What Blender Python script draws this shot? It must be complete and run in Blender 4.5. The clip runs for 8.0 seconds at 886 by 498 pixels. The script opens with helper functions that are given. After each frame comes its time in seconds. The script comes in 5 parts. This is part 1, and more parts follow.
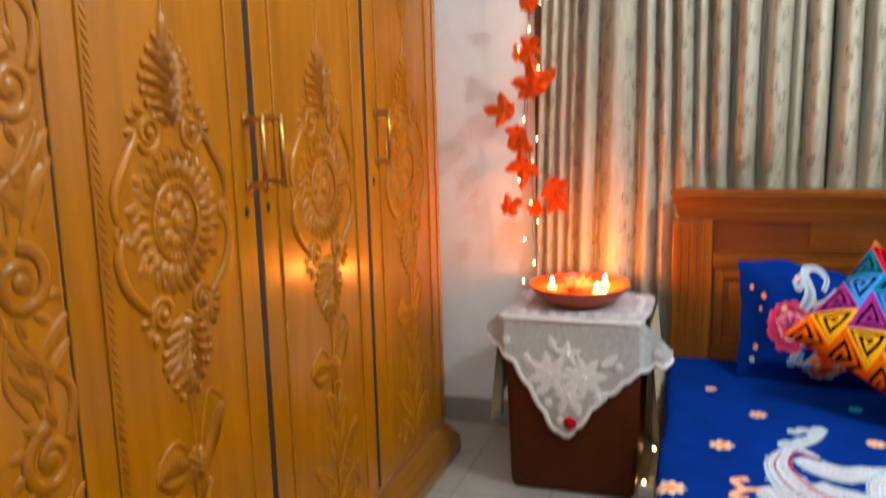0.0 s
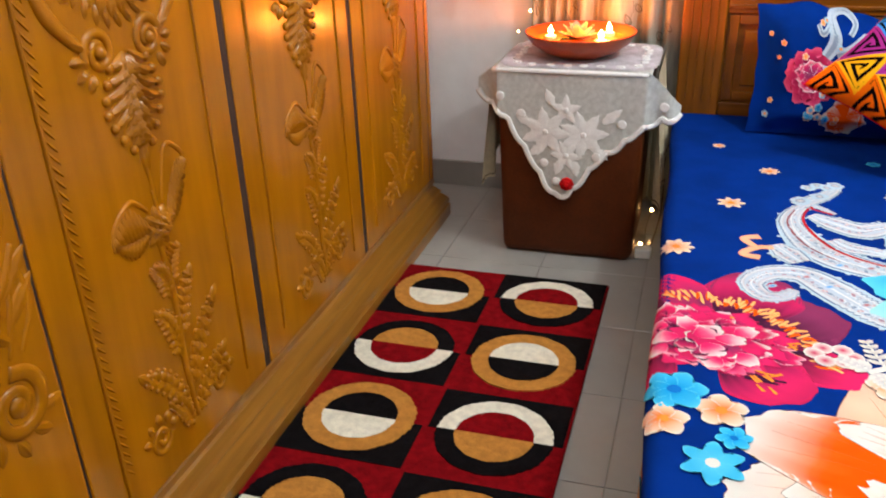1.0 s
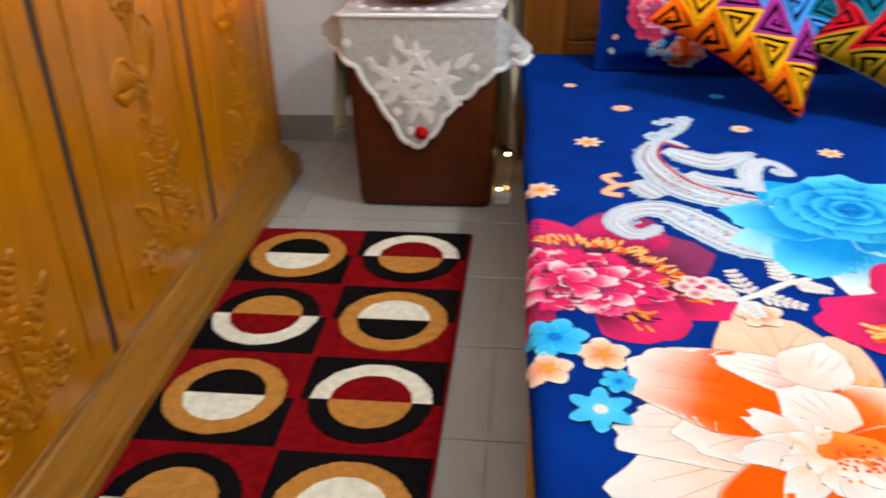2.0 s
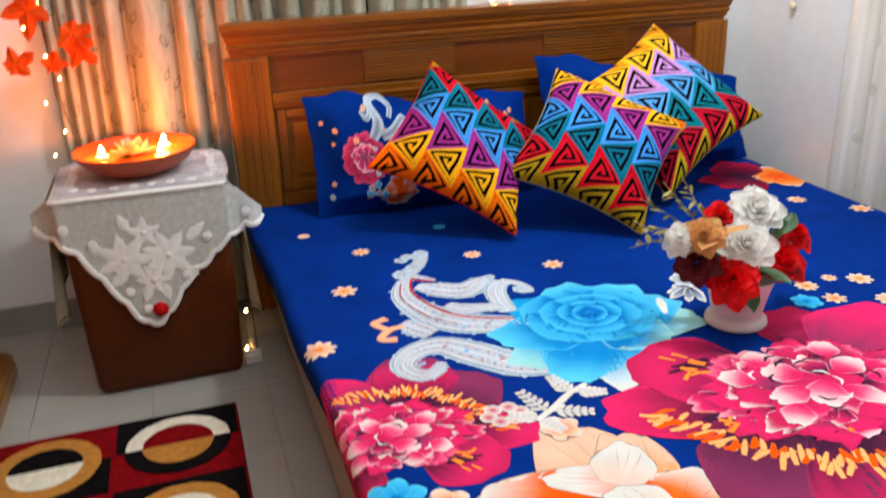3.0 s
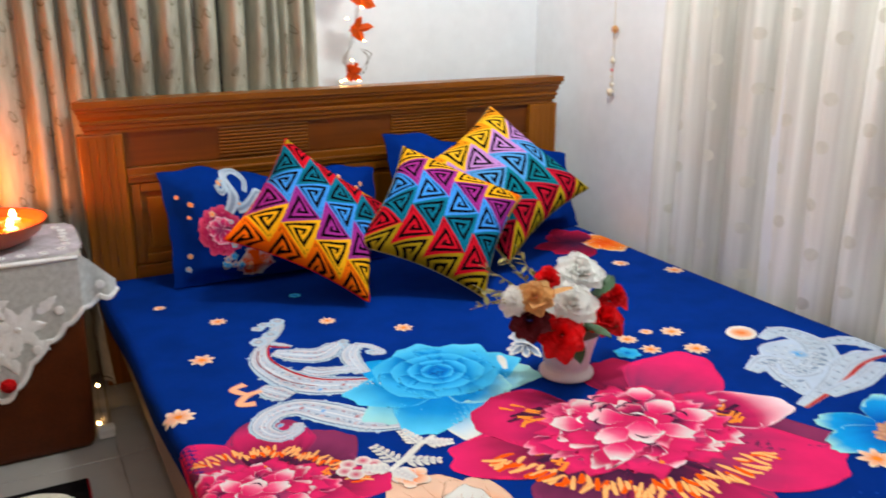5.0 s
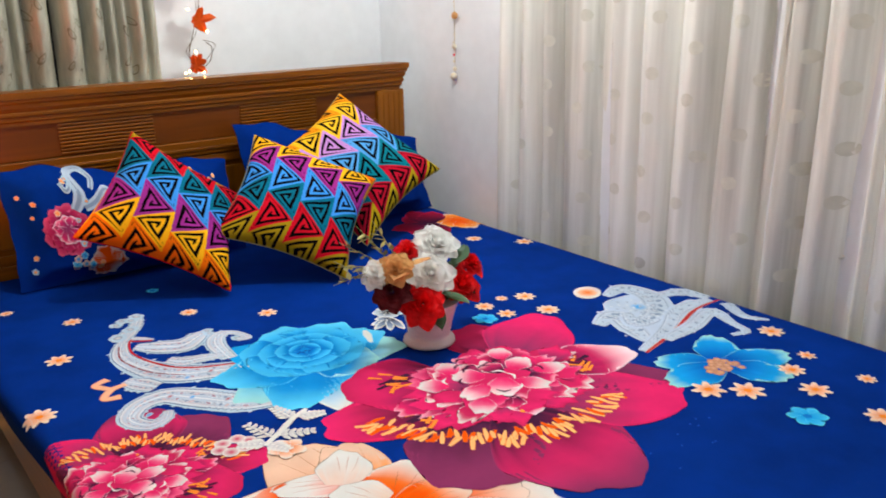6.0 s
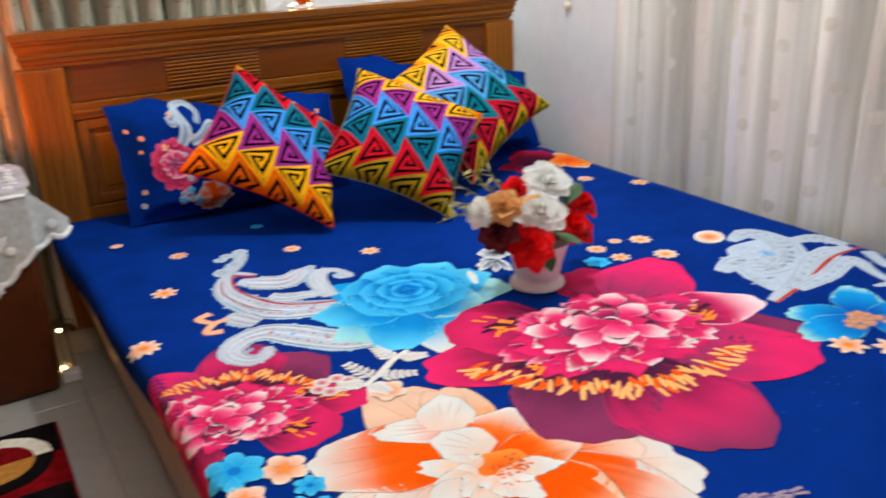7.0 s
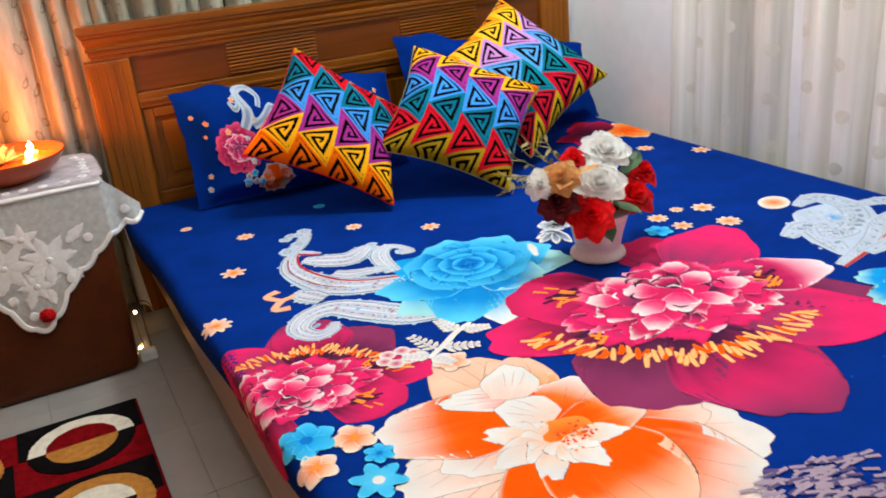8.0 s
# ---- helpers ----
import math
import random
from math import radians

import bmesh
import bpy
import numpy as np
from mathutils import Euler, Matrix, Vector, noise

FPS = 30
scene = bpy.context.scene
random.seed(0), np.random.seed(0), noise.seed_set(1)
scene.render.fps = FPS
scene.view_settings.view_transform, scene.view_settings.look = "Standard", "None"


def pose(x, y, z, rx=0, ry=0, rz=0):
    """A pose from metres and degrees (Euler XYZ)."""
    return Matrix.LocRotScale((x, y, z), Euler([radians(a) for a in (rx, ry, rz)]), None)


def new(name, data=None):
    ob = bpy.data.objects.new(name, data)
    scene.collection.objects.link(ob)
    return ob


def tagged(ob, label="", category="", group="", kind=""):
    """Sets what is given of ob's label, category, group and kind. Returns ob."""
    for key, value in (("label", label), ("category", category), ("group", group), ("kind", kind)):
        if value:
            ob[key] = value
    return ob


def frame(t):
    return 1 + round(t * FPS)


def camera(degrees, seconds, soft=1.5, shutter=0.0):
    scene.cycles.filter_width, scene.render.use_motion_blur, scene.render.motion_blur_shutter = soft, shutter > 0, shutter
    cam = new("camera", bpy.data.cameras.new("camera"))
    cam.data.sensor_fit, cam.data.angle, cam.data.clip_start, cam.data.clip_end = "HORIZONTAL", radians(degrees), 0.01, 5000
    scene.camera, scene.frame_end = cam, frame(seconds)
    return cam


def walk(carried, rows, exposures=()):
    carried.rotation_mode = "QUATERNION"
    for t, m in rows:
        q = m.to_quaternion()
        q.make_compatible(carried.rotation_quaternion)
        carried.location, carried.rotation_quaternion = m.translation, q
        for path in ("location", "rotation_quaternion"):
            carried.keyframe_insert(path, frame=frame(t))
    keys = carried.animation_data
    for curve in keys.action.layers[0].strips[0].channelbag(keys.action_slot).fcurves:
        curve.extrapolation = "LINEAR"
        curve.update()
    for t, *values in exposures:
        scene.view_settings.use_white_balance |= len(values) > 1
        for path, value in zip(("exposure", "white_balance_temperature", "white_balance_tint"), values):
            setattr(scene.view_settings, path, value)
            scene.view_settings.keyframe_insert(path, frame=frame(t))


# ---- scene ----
cam = camera(55.8, 8.0, soft=1.7, shutter=0.4)
PATH = [
    (0.0, 0.159, -2.968, 1.293, 80.05, 1.51, 18.19),
    (0.5, 0.111, -2.862, 1.214, 69.35, 2.03, 17.87),
    (1.0, 0.089, -2.793, 1.187, 64.57, 1.82, 17.03),
    (1.5, 0.097, -2.775, 1.167, 62.36, 1.62, 12.31),
    (2.0, 0.048, -2.714, 1.154, 61.05, 1.20, 6.06),
    (2.2, 0.013, -2.707, 1.166, 60.94, -0.31, -0.68),
    (3.3, -0.190, -2.690, 1.283, 70.91, 3.13, -19.50),
    (3.5, -0.200, -2.700, 1.297, 71.49, 2.93, -19.49),
    (4.0, -0.191, -2.763, 1.317, 72.39, 2.59, -19.51),
    (4.5, -0.167, -2.809, 1.304, 73.06, 1.89, -20.49),
    (5.0, -0.192, -2.830, 1.299, 72.98, 0.06, -27.72),
    (5.2, -0.220, -2.846, 1.317, 72.57, -0.59, -30.37),
    (6.3, -0.242, -2.905, 1.238, 72.28, 0.70, -39.40),
    (6.5, -0.217, -2.877, 1.220, 70.99, -0.46, -39.01),
    (7.0, -0.188, -2.809, 1.216, 69.13, 2.18, -31.07),
    (7.5, -0.192, -2.792, 1.207, 68.65, 4.05, -25.89),
    (8.0, -0.200, -2.829, 1.214, 67.84, 5.16, -27.82),
]
walk(cam, [(t, pose(*p)) for t, *p in PATH],
     exposures=[(0.0, 0.10), (0.5, 0.26), (1.0, 0.30), (2.2, 0.26), (3.3, 0.08), (5.0, -0.08), (6.5, -0.08), (7.5, 0.10), (8.0, 0.13)])

# ---- light ----
world = bpy.data.worlds.new("world")
scene.world = world
world.use_nodes = True
world.node_tree.nodes["Background"].inputs[0].default_value = (0.6, 0.7, 0.9, 1)
world.node_tree.nodes["Background"].inputs[1].default_value = 0.02


# both hang out of view; the second is added to brighten the wardrobe
LAMPS = ((1.12, -1.05, 60), (-0.22, -2.05, 15))
for lx, ly, watts in LAMPS:
    d = bpy.data.lights.new("unseen_lamp_glow", "POINT")
    d.energy, d.color, d.shadow_soft_size = watts, (0.95, 1.0, 0.95), 0.06
    new("unseen_lamp_glow", d).location = (lx, ly, 2.38)
for k, (fx, fy) in enumerate(((-0.375, -0.20), (-0.205, -0.13), (-0.215, -0.25))):
    d = bpy.data.lights.new("candle_glow", "POINT")
    d.energy, d.color, d.shadow_soft_size = 3.1, (1.0, 0.20, 0.014), 0.012
    new("candle_glow", d).location = (fx, fy, 0.70)


# ---- helpers of this scene ----
def lin(c):
    return tuple(v / 12.92 if v <= 0.04045 else ((v + 0.055) / 1.055) ** 2.4 for v in c)


def nodes(name):
    m = bpy.data.materials.new(name)
    m.use_nodes = True
    return m, m.node_tree, m.node_tree.nodes["Principled BSDF"]


def plain(name, color, rough=0.5, metal=0.0, spread=0.12, scale=30.0, bump=0.15, coat=0.0, spec=0.5, stretch=(1, 1, 1)):
    """A surface of one colour with two scales of variation and a fine relief."""
    m, t, b = nodes(name)
    co = t.nodes.new("ShaderNodeTexCoord")
    n1, n2 = t.nodes.new("ShaderNodeTexNoise"), t.nodes.new("ShaderNodeTexNoise")
    n1.inputs["Scale"].default_value, n2.inputs["Scale"].default_value = scale, scale / 7
    n1.inputs["Detail"].default_value = 6
    add = t.nodes.new("ShaderNodeMath")
    add.operation = "ADD"
    ramp = t.nodes.new("ShaderNodeValToRGB")
    lo, hi = [tuple(min(1, v * k) for v in color[:3]) + (1,) for k in (1 - spread, 1 + spread)]
    ramp.color_ramp.elements[0].color, ramp.color_ramp.elements[1].color = lo, hi
    ramp.color_ramp.elements[0].position, ramp.color_ramp.elements[1].position = 0.6, 1.0
    bm_ = t.nodes.new("ShaderNodeBump")
    bm_.inputs["Strength"].default_value, bm_.inputs["Distance"].default_value = bump, 0.002
    mp = t.nodes.new("ShaderNodeMapping")
    mp.inputs["Scale"].default_value = stretch
    t.links.new(co.outputs["Object"], mp.inputs["Vector"])
    for n in (n1, n2):
        t.links.new(mp.outputs[0], n.inputs["Vector"])
    t.links.new(n1.outputs[0], add.inputs[0])
    t.links.new(n2.outputs[0], add.inputs[1])
    half = t.nodes.new("ShaderNodeMath")
    half.operation = "MULTIPLY"
    half.inputs[1].default_value = 0.8
    t.links.new(add.outputs[0], half.inputs[0])
    t.links.new(half.outputs[0], ramp.inputs[0])
    t.links.new(ramp.outputs[0], b.inputs["Base Color"])
    t.links.new(n1.outputs[0], bm_.inputs["Height"])
    t.links.new(bm_.outputs[0], b.inputs["Normal"])
    b.inputs["Roughness"].default_value, b.inputs["Metallic"].default_value = rough, metal
    b.inputs["Specular IOR Level"].default_value = spec
    b.inputs["Coat Weight"].default_value = coat
    b.inputs["Coat Roughness"].default_value = 0.12
    return m


def mesh(name, bm, material, smooth=False):
    me = bpy.data.meshes.new(name)
    bm.normal_update()
    bm.to_mesh(me)
    bm.free()
    me.materials.append(material)
    if smooth:
        me.shade_smooth()
    return me


def thing(name, label, category, group="", kind="", at=(0, 0, 0)):
    ob = new(name)
    ob.location = at
    ob.empty_display_size = 0.05
    return tagged(ob, label, category, group, kind)


def part(name, bm, material, parent, label="", smooth=False):
    ob = new(name, mesh(name, bm, material, smooth))
    if parent is not None:
        ob.parent = parent
        ob.matrix_parent_inverse = Matrix.Translation(-Vector(parent.location)) if parent.parent is None else Matrix()
    return tagged(ob, label)


def solid(name, bm, material, label, category, kind="", smooth=False, group=""):
    return tagged(new(name, mesh(name, bm, material, smooth)), label, category, group, kind)


def box(x0, y0, z0, x1, y1, z1, bevel=0.0, seg=2, bm=None):
    own = bmesh.new()
    m = Matrix.Translation(((x0 + x1) / 2, (y0 + y1) / 2, (z0 + z1) / 2)) @ Matrix.Diagonal((x1 - x0, y1 - y0, z1 - z0, 1))
    bmesh.ops.create_cube(own, size=1, matrix=m)
    if bevel:
        bmesh.ops.bevel(own, geom=own.edges[:], offset=bevel, segments=seg, affect="EDGES", profile=0.5)
    if bm is None:
        return own
    join(bm, own)
    return bm


def join(bm, other):
    me = bpy.data.meshes.new("tmp")
    other.to_mesh(me)
    other.free()
    bm.from_mesh(me)
    bpy.data.meshes.remove(me)
    return bm


def grid(nu, nv, f, uvs=None):
    """A sheet of nu x nv cells through the points f(u, v), u and v from 0 to 1."""
    bm = bmesh.new()
    vs = [[bm.verts.new(f(i / nu, j / nv)) for i in range(nu + 1)] for j in range(nv + 1)]
    for j in range(nv):
        for i in range(nu):
            bm.faces.new((vs[j][i], vs[j][i + 1], vs[j + 1][i + 1], vs[j + 1][i]))
    return bm


def lathe(profile, n=32, centre=(0, 0, 0)):
    bm = bmesh.new()
    rings = [[bm.verts.new((centre[0] + r * math.cos(2 * math.pi * k / n), centre[1] + r * math.sin(2 * math.pi * k / n), centre[2] + z)) for k in range(n)] for r, z in profile]
    for a, b in zip(rings, rings[1:]):
        for k in range(n):
            bm.faces.new((a[k], a[(k + 1) % n], b[(k + 1) % n], b[k]))
    return bm




def printed(name, rough=0.9, spec=0.05, weave=900.0):
    """Cloth whose printed colours lie in the mesh's colour attribute, with a fine weave."""
    m, t, b = nodes(name)
    at = t.nodes.new("ShaderNodeVertexColor")
    at.layer_name = "print"
    co, n, bp = t.nodes.new("ShaderNodeTexCoord"), t.nodes.new("ShaderNodeTexNoise"), t.nodes.new("ShaderNodeBump")
    n.inputs["Scale"].default_value = weave
    bp.inputs["Strength"].default_value, bp.inputs["Distance"].default_value = 0.25, 0.001
    n2 = t.nodes.new("ShaderNodeTexNoise")
    n2.inputs["Scale"].default_value, n2.inputs["Detail"].default_value = 14, 5
    hs = t.nodes.new("ShaderNodeHueSaturation")
    mr = t.nodes.new("ShaderNodeMapRange")
    mr.inputs["To Min"].default_value, mr.inputs["To Max"].default_value = 0.82, 1.16
    t.links.new(co.outputs["Object"], n.inputs["Vector"])
    t.links.new(co.outputs["Object"], n2.inputs["Vector"])
    t.links.new(n2.outputs[0], mr.inputs["Value"])
    t.links.new(mr.outputs[0], hs.inputs["Value"])
    t.links.new(at.outputs[0], hs.inputs["Color"])
    t.links.new(hs.outputs[0], b.inputs["Base Color"])
    t.links.new(n.outputs[0], bp.inputs["Height"])
    t.links.new(bp.outputs[0], b.inputs["Normal"])
    b.inputs["Roughness"].default_value, b.inputs["Specular IOR Level"].default_value = rough, spec
    return m


def glow(name, color, strength):
    m, t, b = nodes(name)
    b.inputs["Base Color"].default_value = (*color, 1)
    b.inputs["Emission Color"].default_value = (*color, 1)
    b.inputs["Emission Strength"].default_value = strength
    return m


def rgb(r, g, b):
    return lin((r / 255, g / 255, b / 255))


def mix(a, b, k):
    k = min(1, max(0, k))
    return tuple(p + (q - p) * k for p, q in zip(a, b))


def curve_points(pts, n=8):
    """A smooth line through the points."""
    pts = [Vector(p) for p in pts]
    out = []
    for i in range(len(pts) - 1):
        p0, p1, p2, p3 = pts[max(i - 1, 0)], pts[i], pts[i + 1], pts[min(i + 2, len(pts) - 1)]
        for k in range(n):
            t = k / n
            out.append(0.5 * (2 * p1 + (p2 - p0) * t + (2 * p0 - 5 * p1 + 4 * p2 - p3) * t * t + (3 * p1 - p0 - 3 * p2 + p3) * t ** 3))
    out.append(pts[-1])
    return out


class Print:
    """Flat printed motifs: petals, strokes and discs, each a little above the one before."""

    def __init__(self, place, lift=0.0003, step=0.000008):
        self.v, self.f, self.c, self.place, self.lift, self.step = [], [], [], place, lift, step
        self.m = lambda x, y: (x, y)

    def sheet(self, rows, cols):
        n0, nv = len(self.v), len(rows[0])
        self.lift += self.step
        for r, c in zip(rows, cols):
            for p, q in zip(r, c):
                self.v.append(self.place(*self.m(p[0], p[1]), self.lift))
                self.c.append(q)
        for i in range(len(rows) - 1):
            for j in range(nv - 1):
                a = n0 + i * nv + j
                self.f.append((a, a + 1, a + nv + 1, a + nv))

    def petal(self, bx, by, tx, ty, w, c0, c1, c2=None, ruffle=0.05, blunt=0.55, streak=0.12, base=0.25, seed=0, nu=14, nv=14, rim_from=0.8, reach=0.16, lobed=False):
        """From its base to its tip, w wide each way; c0 at the base, c1 in the middle, c2 along the rim."""
        c2 = c2 or c1
        rnd = random.Random(seed + int(bx * 1e4) + int(by * 7e3))
        ph = [rnd.uniform(0, 6.3) for _ in range(4)]
        dx, dy = tx - bx, ty - by
        L = math.hypot(dx, dy)
        dx, dy = dx / L, dy / L
        rows, cols = [], []
        for i in range(nu + 1):
            u = i / nu
            r, c = [], []
            for j in range(nv + 1):
                s = 2 * j / nv - 1
                a = s * math.pi / 2
                # fan-shaped: across by the angle, rounded at the tip
                wid = w * (base + (1 - base) * math.sin(min(1, u / 0.75) * math.pi / 2) ** 0.8)
                rim = 1 + ruffle * (math.sin(5 * a + ph[0]) + 0.6 * math.sin(11 * a + ph[1]) + 0.4 * math.sin(23 * a + ph[2]))
                if lobed:
                    rim = 1 + ruffle * (math.sin(3.2 * a + ph[0]) + 0.7 * math.sin(7 * a + ph[1]) + 0.18 * math.sin(15 * a + ph[2]))
                al = L * u * (1 - (1 - blunt) * abs(s) ** 2.2 * u) * (1 + (rim - 1) * u)
                ac = wid * math.sin(a) * (1 - 0.25 * u ** 6)
                r.append((bx + dx * al - dy * ac, by + dy * al + dx * ac))
                st = streak * math.sin(17 * a + ph[3] + 2 * math.sin(9 * a)) * (1 - u)
                k = u + st
                e = max(u, abs(s) ** 3)
                col = mix(c0, c1, (k - reach) / 0.62)
                col = mix(col, c2, (e - rim_from) / (0.98 - rim_from))
                c.append(col)
            rows.append(r)
            cols.append(c)
        self.sheet(rows, cols)

    def stroke(self, pts, widths, c0, c1=None, n=8):
        """A line through the points; c1 along its rim."""
        pp = curve_points([(p[0], p[1], 0) for p in pts], n)
        c1 = c1 or c0
        rows, cols = [], []
        for i, p in enumerate(pp):
            d = (pp[min(i + 1, len(pp) - 1)] - pp[max(i - 1, 0)]).normalized()
            t = i / (len(pp) - 1) * (len(widths) - 1)
            k = min(int(t), len(widths) - 2)
            w = widths[k] + (widths[k + 1] - widths[k]) * (t - k)
            nrm = Vector((-d.y, d.x, 0))
            rows.append([(p + nrm * w * s)[:2] for s in (-1, -0.62, 0, 0.62, 1)])
            cols.append([c1, c0, c0, c0, c1])
        self.sheet(rows, cols)

    def disc(self, x, y, r, c0, c1, squash=1.0, turn=0.0, wob=0.0, n=24):
        rows, cols = [], []
        for i in range(5):
            k = i / 4
            ring = []
            for j in range(n + 1):
                a = 2 * math.pi * j / n
                q = r * k * (1 + wob * math.sin(5 * a + x * 90))
                px, py = q * math.cos(a), q * math.sin(a) * squash
                ring.append((x + px * math.cos(turn) - py * math.sin(turn), y + px * math.sin(turn) + py * math.cos(turn)))
            rows.append(ring)
            cols.append([mix(c0, c1, k)] * (n + 1))
        self.sheet(rows, cols)

    def blossom(self, x, y, r, n, c0, c1, c2, turn=0.0, wide=0.55, heart=None):
        for k in range(n):
            a = turn + 2 * math.pi * k / n
            self.petal(x, y, x + r * math.cos(a), y + r * math.sin(a), r * wide, c0, c1, c2, 0.03, 0.5, 0.05, nu=6, nv=6)
        if heart:
            self.disc(x, y, r * 0.22, heart, heart, n=10)

    def object(self, name, material, parent, label=""):
        me = bpy.data.meshes.new(name)
        me.from_pydata([tuple(p) for p in self.v], [], self.f)
        at = me.color_attributes.new("print", "FLOAT_COLOR", "POINT")
        at.data.foreach_set("color", np.array([(*c, 1) for c in self.c], dtype=np.float32).ravel())
        me.materials.append(material)
        me.shade_smooth()
        ob = new(name, me)
        ob.parent = parent
        ob.matrix_parent_inverse = Matrix.Translation(-Vector(parent.location)) if parent.parent is None else Matrix()
        return tagged(ob, label)


def tube(pts, r, sides=8, n=8, smooth=True, flat=1.0, axis=None):
    """A round bar along a smooth line; r one radius or one for each point."""
    pp = curve_points(pts, n) if n else [Vector(p) for p in pts]
    rs = r if isinstance(r, (list, tuple)) else [r, r]
    bm = bmesh.new()
    rings = []
    for i, p in enumerate(pp):
        d = (pp[min(i + 1, len(pp) - 1)] - pp[max(i - 1, 0)]).normalized()
        up = Vector(axis) if axis else (Vector((0, 0, 1)) if abs(d.z) < 0.9 else Vector((0, 1, 0)))
        a = d.cross(up).normalized()
        b = a.cross(d).normalized()
        t = i / max(1, len(pp) - 1) * (len(rs) - 1)
        k = min(int(t), len(rs) - 2)
        q = rs[k] + (rs[k + 1] - rs[k]) * (t - k)
        rings.append([bm.verts.new(p + a * q * math.cos(2 * math.pi * j / sides) + b * q * flat * math.sin(2 * math.pi * j / sides)) for j in range(sides)])
    for s, e in zip(rings, rings[1:]):
        for j in range(sides):
            bm.faces.new((s[j], s[(j + 1) % sides], e[(j + 1) % sides], e[j]))
    bm.faces.new(rings[0][::-1])
    bm.faces.new(rings[-1])
    return bm


def ball(x, y, z, rx, ry=None, rz=None, seg=10, rings=6):
    bm = bmesh.new()
    bmesh.ops.create_uvsphere(bm, u_segments=seg, v_segments=rings, radius=1, matrix=Matrix.Translation((x, y, z)) @ Matrix.Diagonal((rx, ry or rx, rz or rx, 1)))
    return bm


# ---- materials ----
WALL = plain("wall_paint", (0.86, 0.88, 0.91), 0.75, spread=0.03, scale=18, bump=0.06, spec=0.2)
WOOD = plain("varnished_teak_upright", (0.40, 0.140, 0.001), 0.24, spread=0.2, scale=18, coat=0.12, bump=0.2, spec=0.32, stretch=(1.3, 1.3, 0.14))
WOODX = plain("varnished_teak_across", (0.235, 0.070, 0.002), 0.34, spread=0.3, scale=22, coat=0.06, spec=0.28, bump=0.08, stretch=(0.12, 2.2, 2.2))
WOODZ = plain("varnished_teak_post", (0.245, 0.076, 0.002), 0.34, spread=0.3, scale=22, coat=0.06, spec=0.28, bump=0.08, stretch=(2.2, 2.2, 0.12))
WOODY = plain("varnished_teak_rail", (0.30, 0.125, 0.014), 0.3, spread=0.3, scale=26, coat=0.3, bump=0.08, stretch=(2.2, 0.12, 2.2))
PANEL = plain("red_brown_panel", (0.165, 0.040, 0.002), 0.38, spread=0.22, scale=22, coat=0.05, spec=0.28, bump=0.06, stretch=(0.15, 2, 2))
# near-black fill for the shade in the door gaps and keyholes
SHADE_BROWN = plain("dark_shade_fill", (0.03, 0.012, 0.004), 0.8)
TILE = plain("glazed_floor_tile", (0.36, 0.355, 0.34), 0.18, spread=0.06, scale=12, bump=0.015)
GROUT = plain("tile_joint", (0.28, 0.27, 0.25), 0.8)
BACKCURT = plain("olive_beige_curtain", (0.43, 0.415, 0.335), 0.5, spread=0.2, scale=60, bump=0.25, spec=0.3, stretch=(1, 1, 0.2))
MOTIF = plain("taupe_embroidery", (0.235, 0.215, 0.15), 0.8, spread=0.2, scale=80)
# wide spread stretched upright: satin sheen and fold shading streaked into the colour
SIDECURT = plain("cream_satin_sheen_streaks", (0.80, 0.79, 0.71), 0.30, spread=0.34, scale=22, bump=0.15, spec=0.9, stretch=(1, 1, 0.04))
DOT = plain("woven_dot", (0.72, 0.71, 0.63), 0.5, spread=0.1)
SHEET = plain("royal_blue_cotton", (0.0010, 0.025, 0.215), 0.9, spread=0.18, scale=9, bump=0.3, spec=0.03)
PRINTED = printed("printed_cotton")
CUSHION = printed("printed_cushion_cotton", 0.9, 0.05, 700)
BROWN = plain("brown_leatherette", (0.085, 0.018, 0.003), 0.5, spread=0.15, scale=120, bump=0.35, spec=0.22)
NET = plain("grey_white_net", (0.56, 0.58, 0.57), 0.9, spread=0.15, scale=500, bump=0.6, spec=0.1)
LACE = plain("white_lace_thread", (0.90, 0.91, 0.92), 0.9, spread=0.08, scale=300, bump=0.6, spec=0.1)
LILAC = plain("lilac_white_lace", (0.52, 0.50, 0.56), 0.9, spread=0.25, scale=160, bump=0.8, spec=0.1)
CREAM = plain("cream_cloth", (0.62, 0.52, 0.34), 0.85, spread=0.12, scale=90)
PILE_RED = plain("red_pile", (0.20, 0.003, 0.006), 0.95, spread=0.3, scale=350, bump=1.0, spec=0.05)
PILE_BLACK = plain("black_pile", (0.006, 0.005, 0.006), 0.95, spread=0.4, scale=350, bump=1.0, spec=0.05)
PILE_TAN = plain("tan_pile", (0.50, 0.22, 0.045), 0.95, spread=0.2, scale=350, bump=1.0, spec=0.05)
PILE_WHITE = plain("ivory_pile", (0.80, 0.77, 0.65), 0.95, spread=0.15, scale=350, bump=1.0, spec=0.05)
CLAY = plain("terracotta", (0.36, 0.050, 0.006), 0.34, spread=0.15, scale=40)
WATER = plain("orange_water", (0.55, 0.12, 0.01), 0.06, spread=0.1, bump=0.05)
BRASS = plain("worn_brass", (0.55, 0.33, 0.10), 0.28, metal=1.0, spread=0.15)
WAX = plain("white_wax", (0.8, 0.7, 0.5), 0.5)
FLAME = glow("flame", (1.0, 0.70, 0.26), 70)
BULB = glow("warm_bulb", (1.0, 0.55, 0.18), 40)
LEAF_RED = plain("orange_red_silk_leaf", (1.0, 0.17, 0.012), 0.6, spread=0.25, scale=60)
WIRE = plain("brown_wire", (0.10, 0.06, 0.03), 0.6)
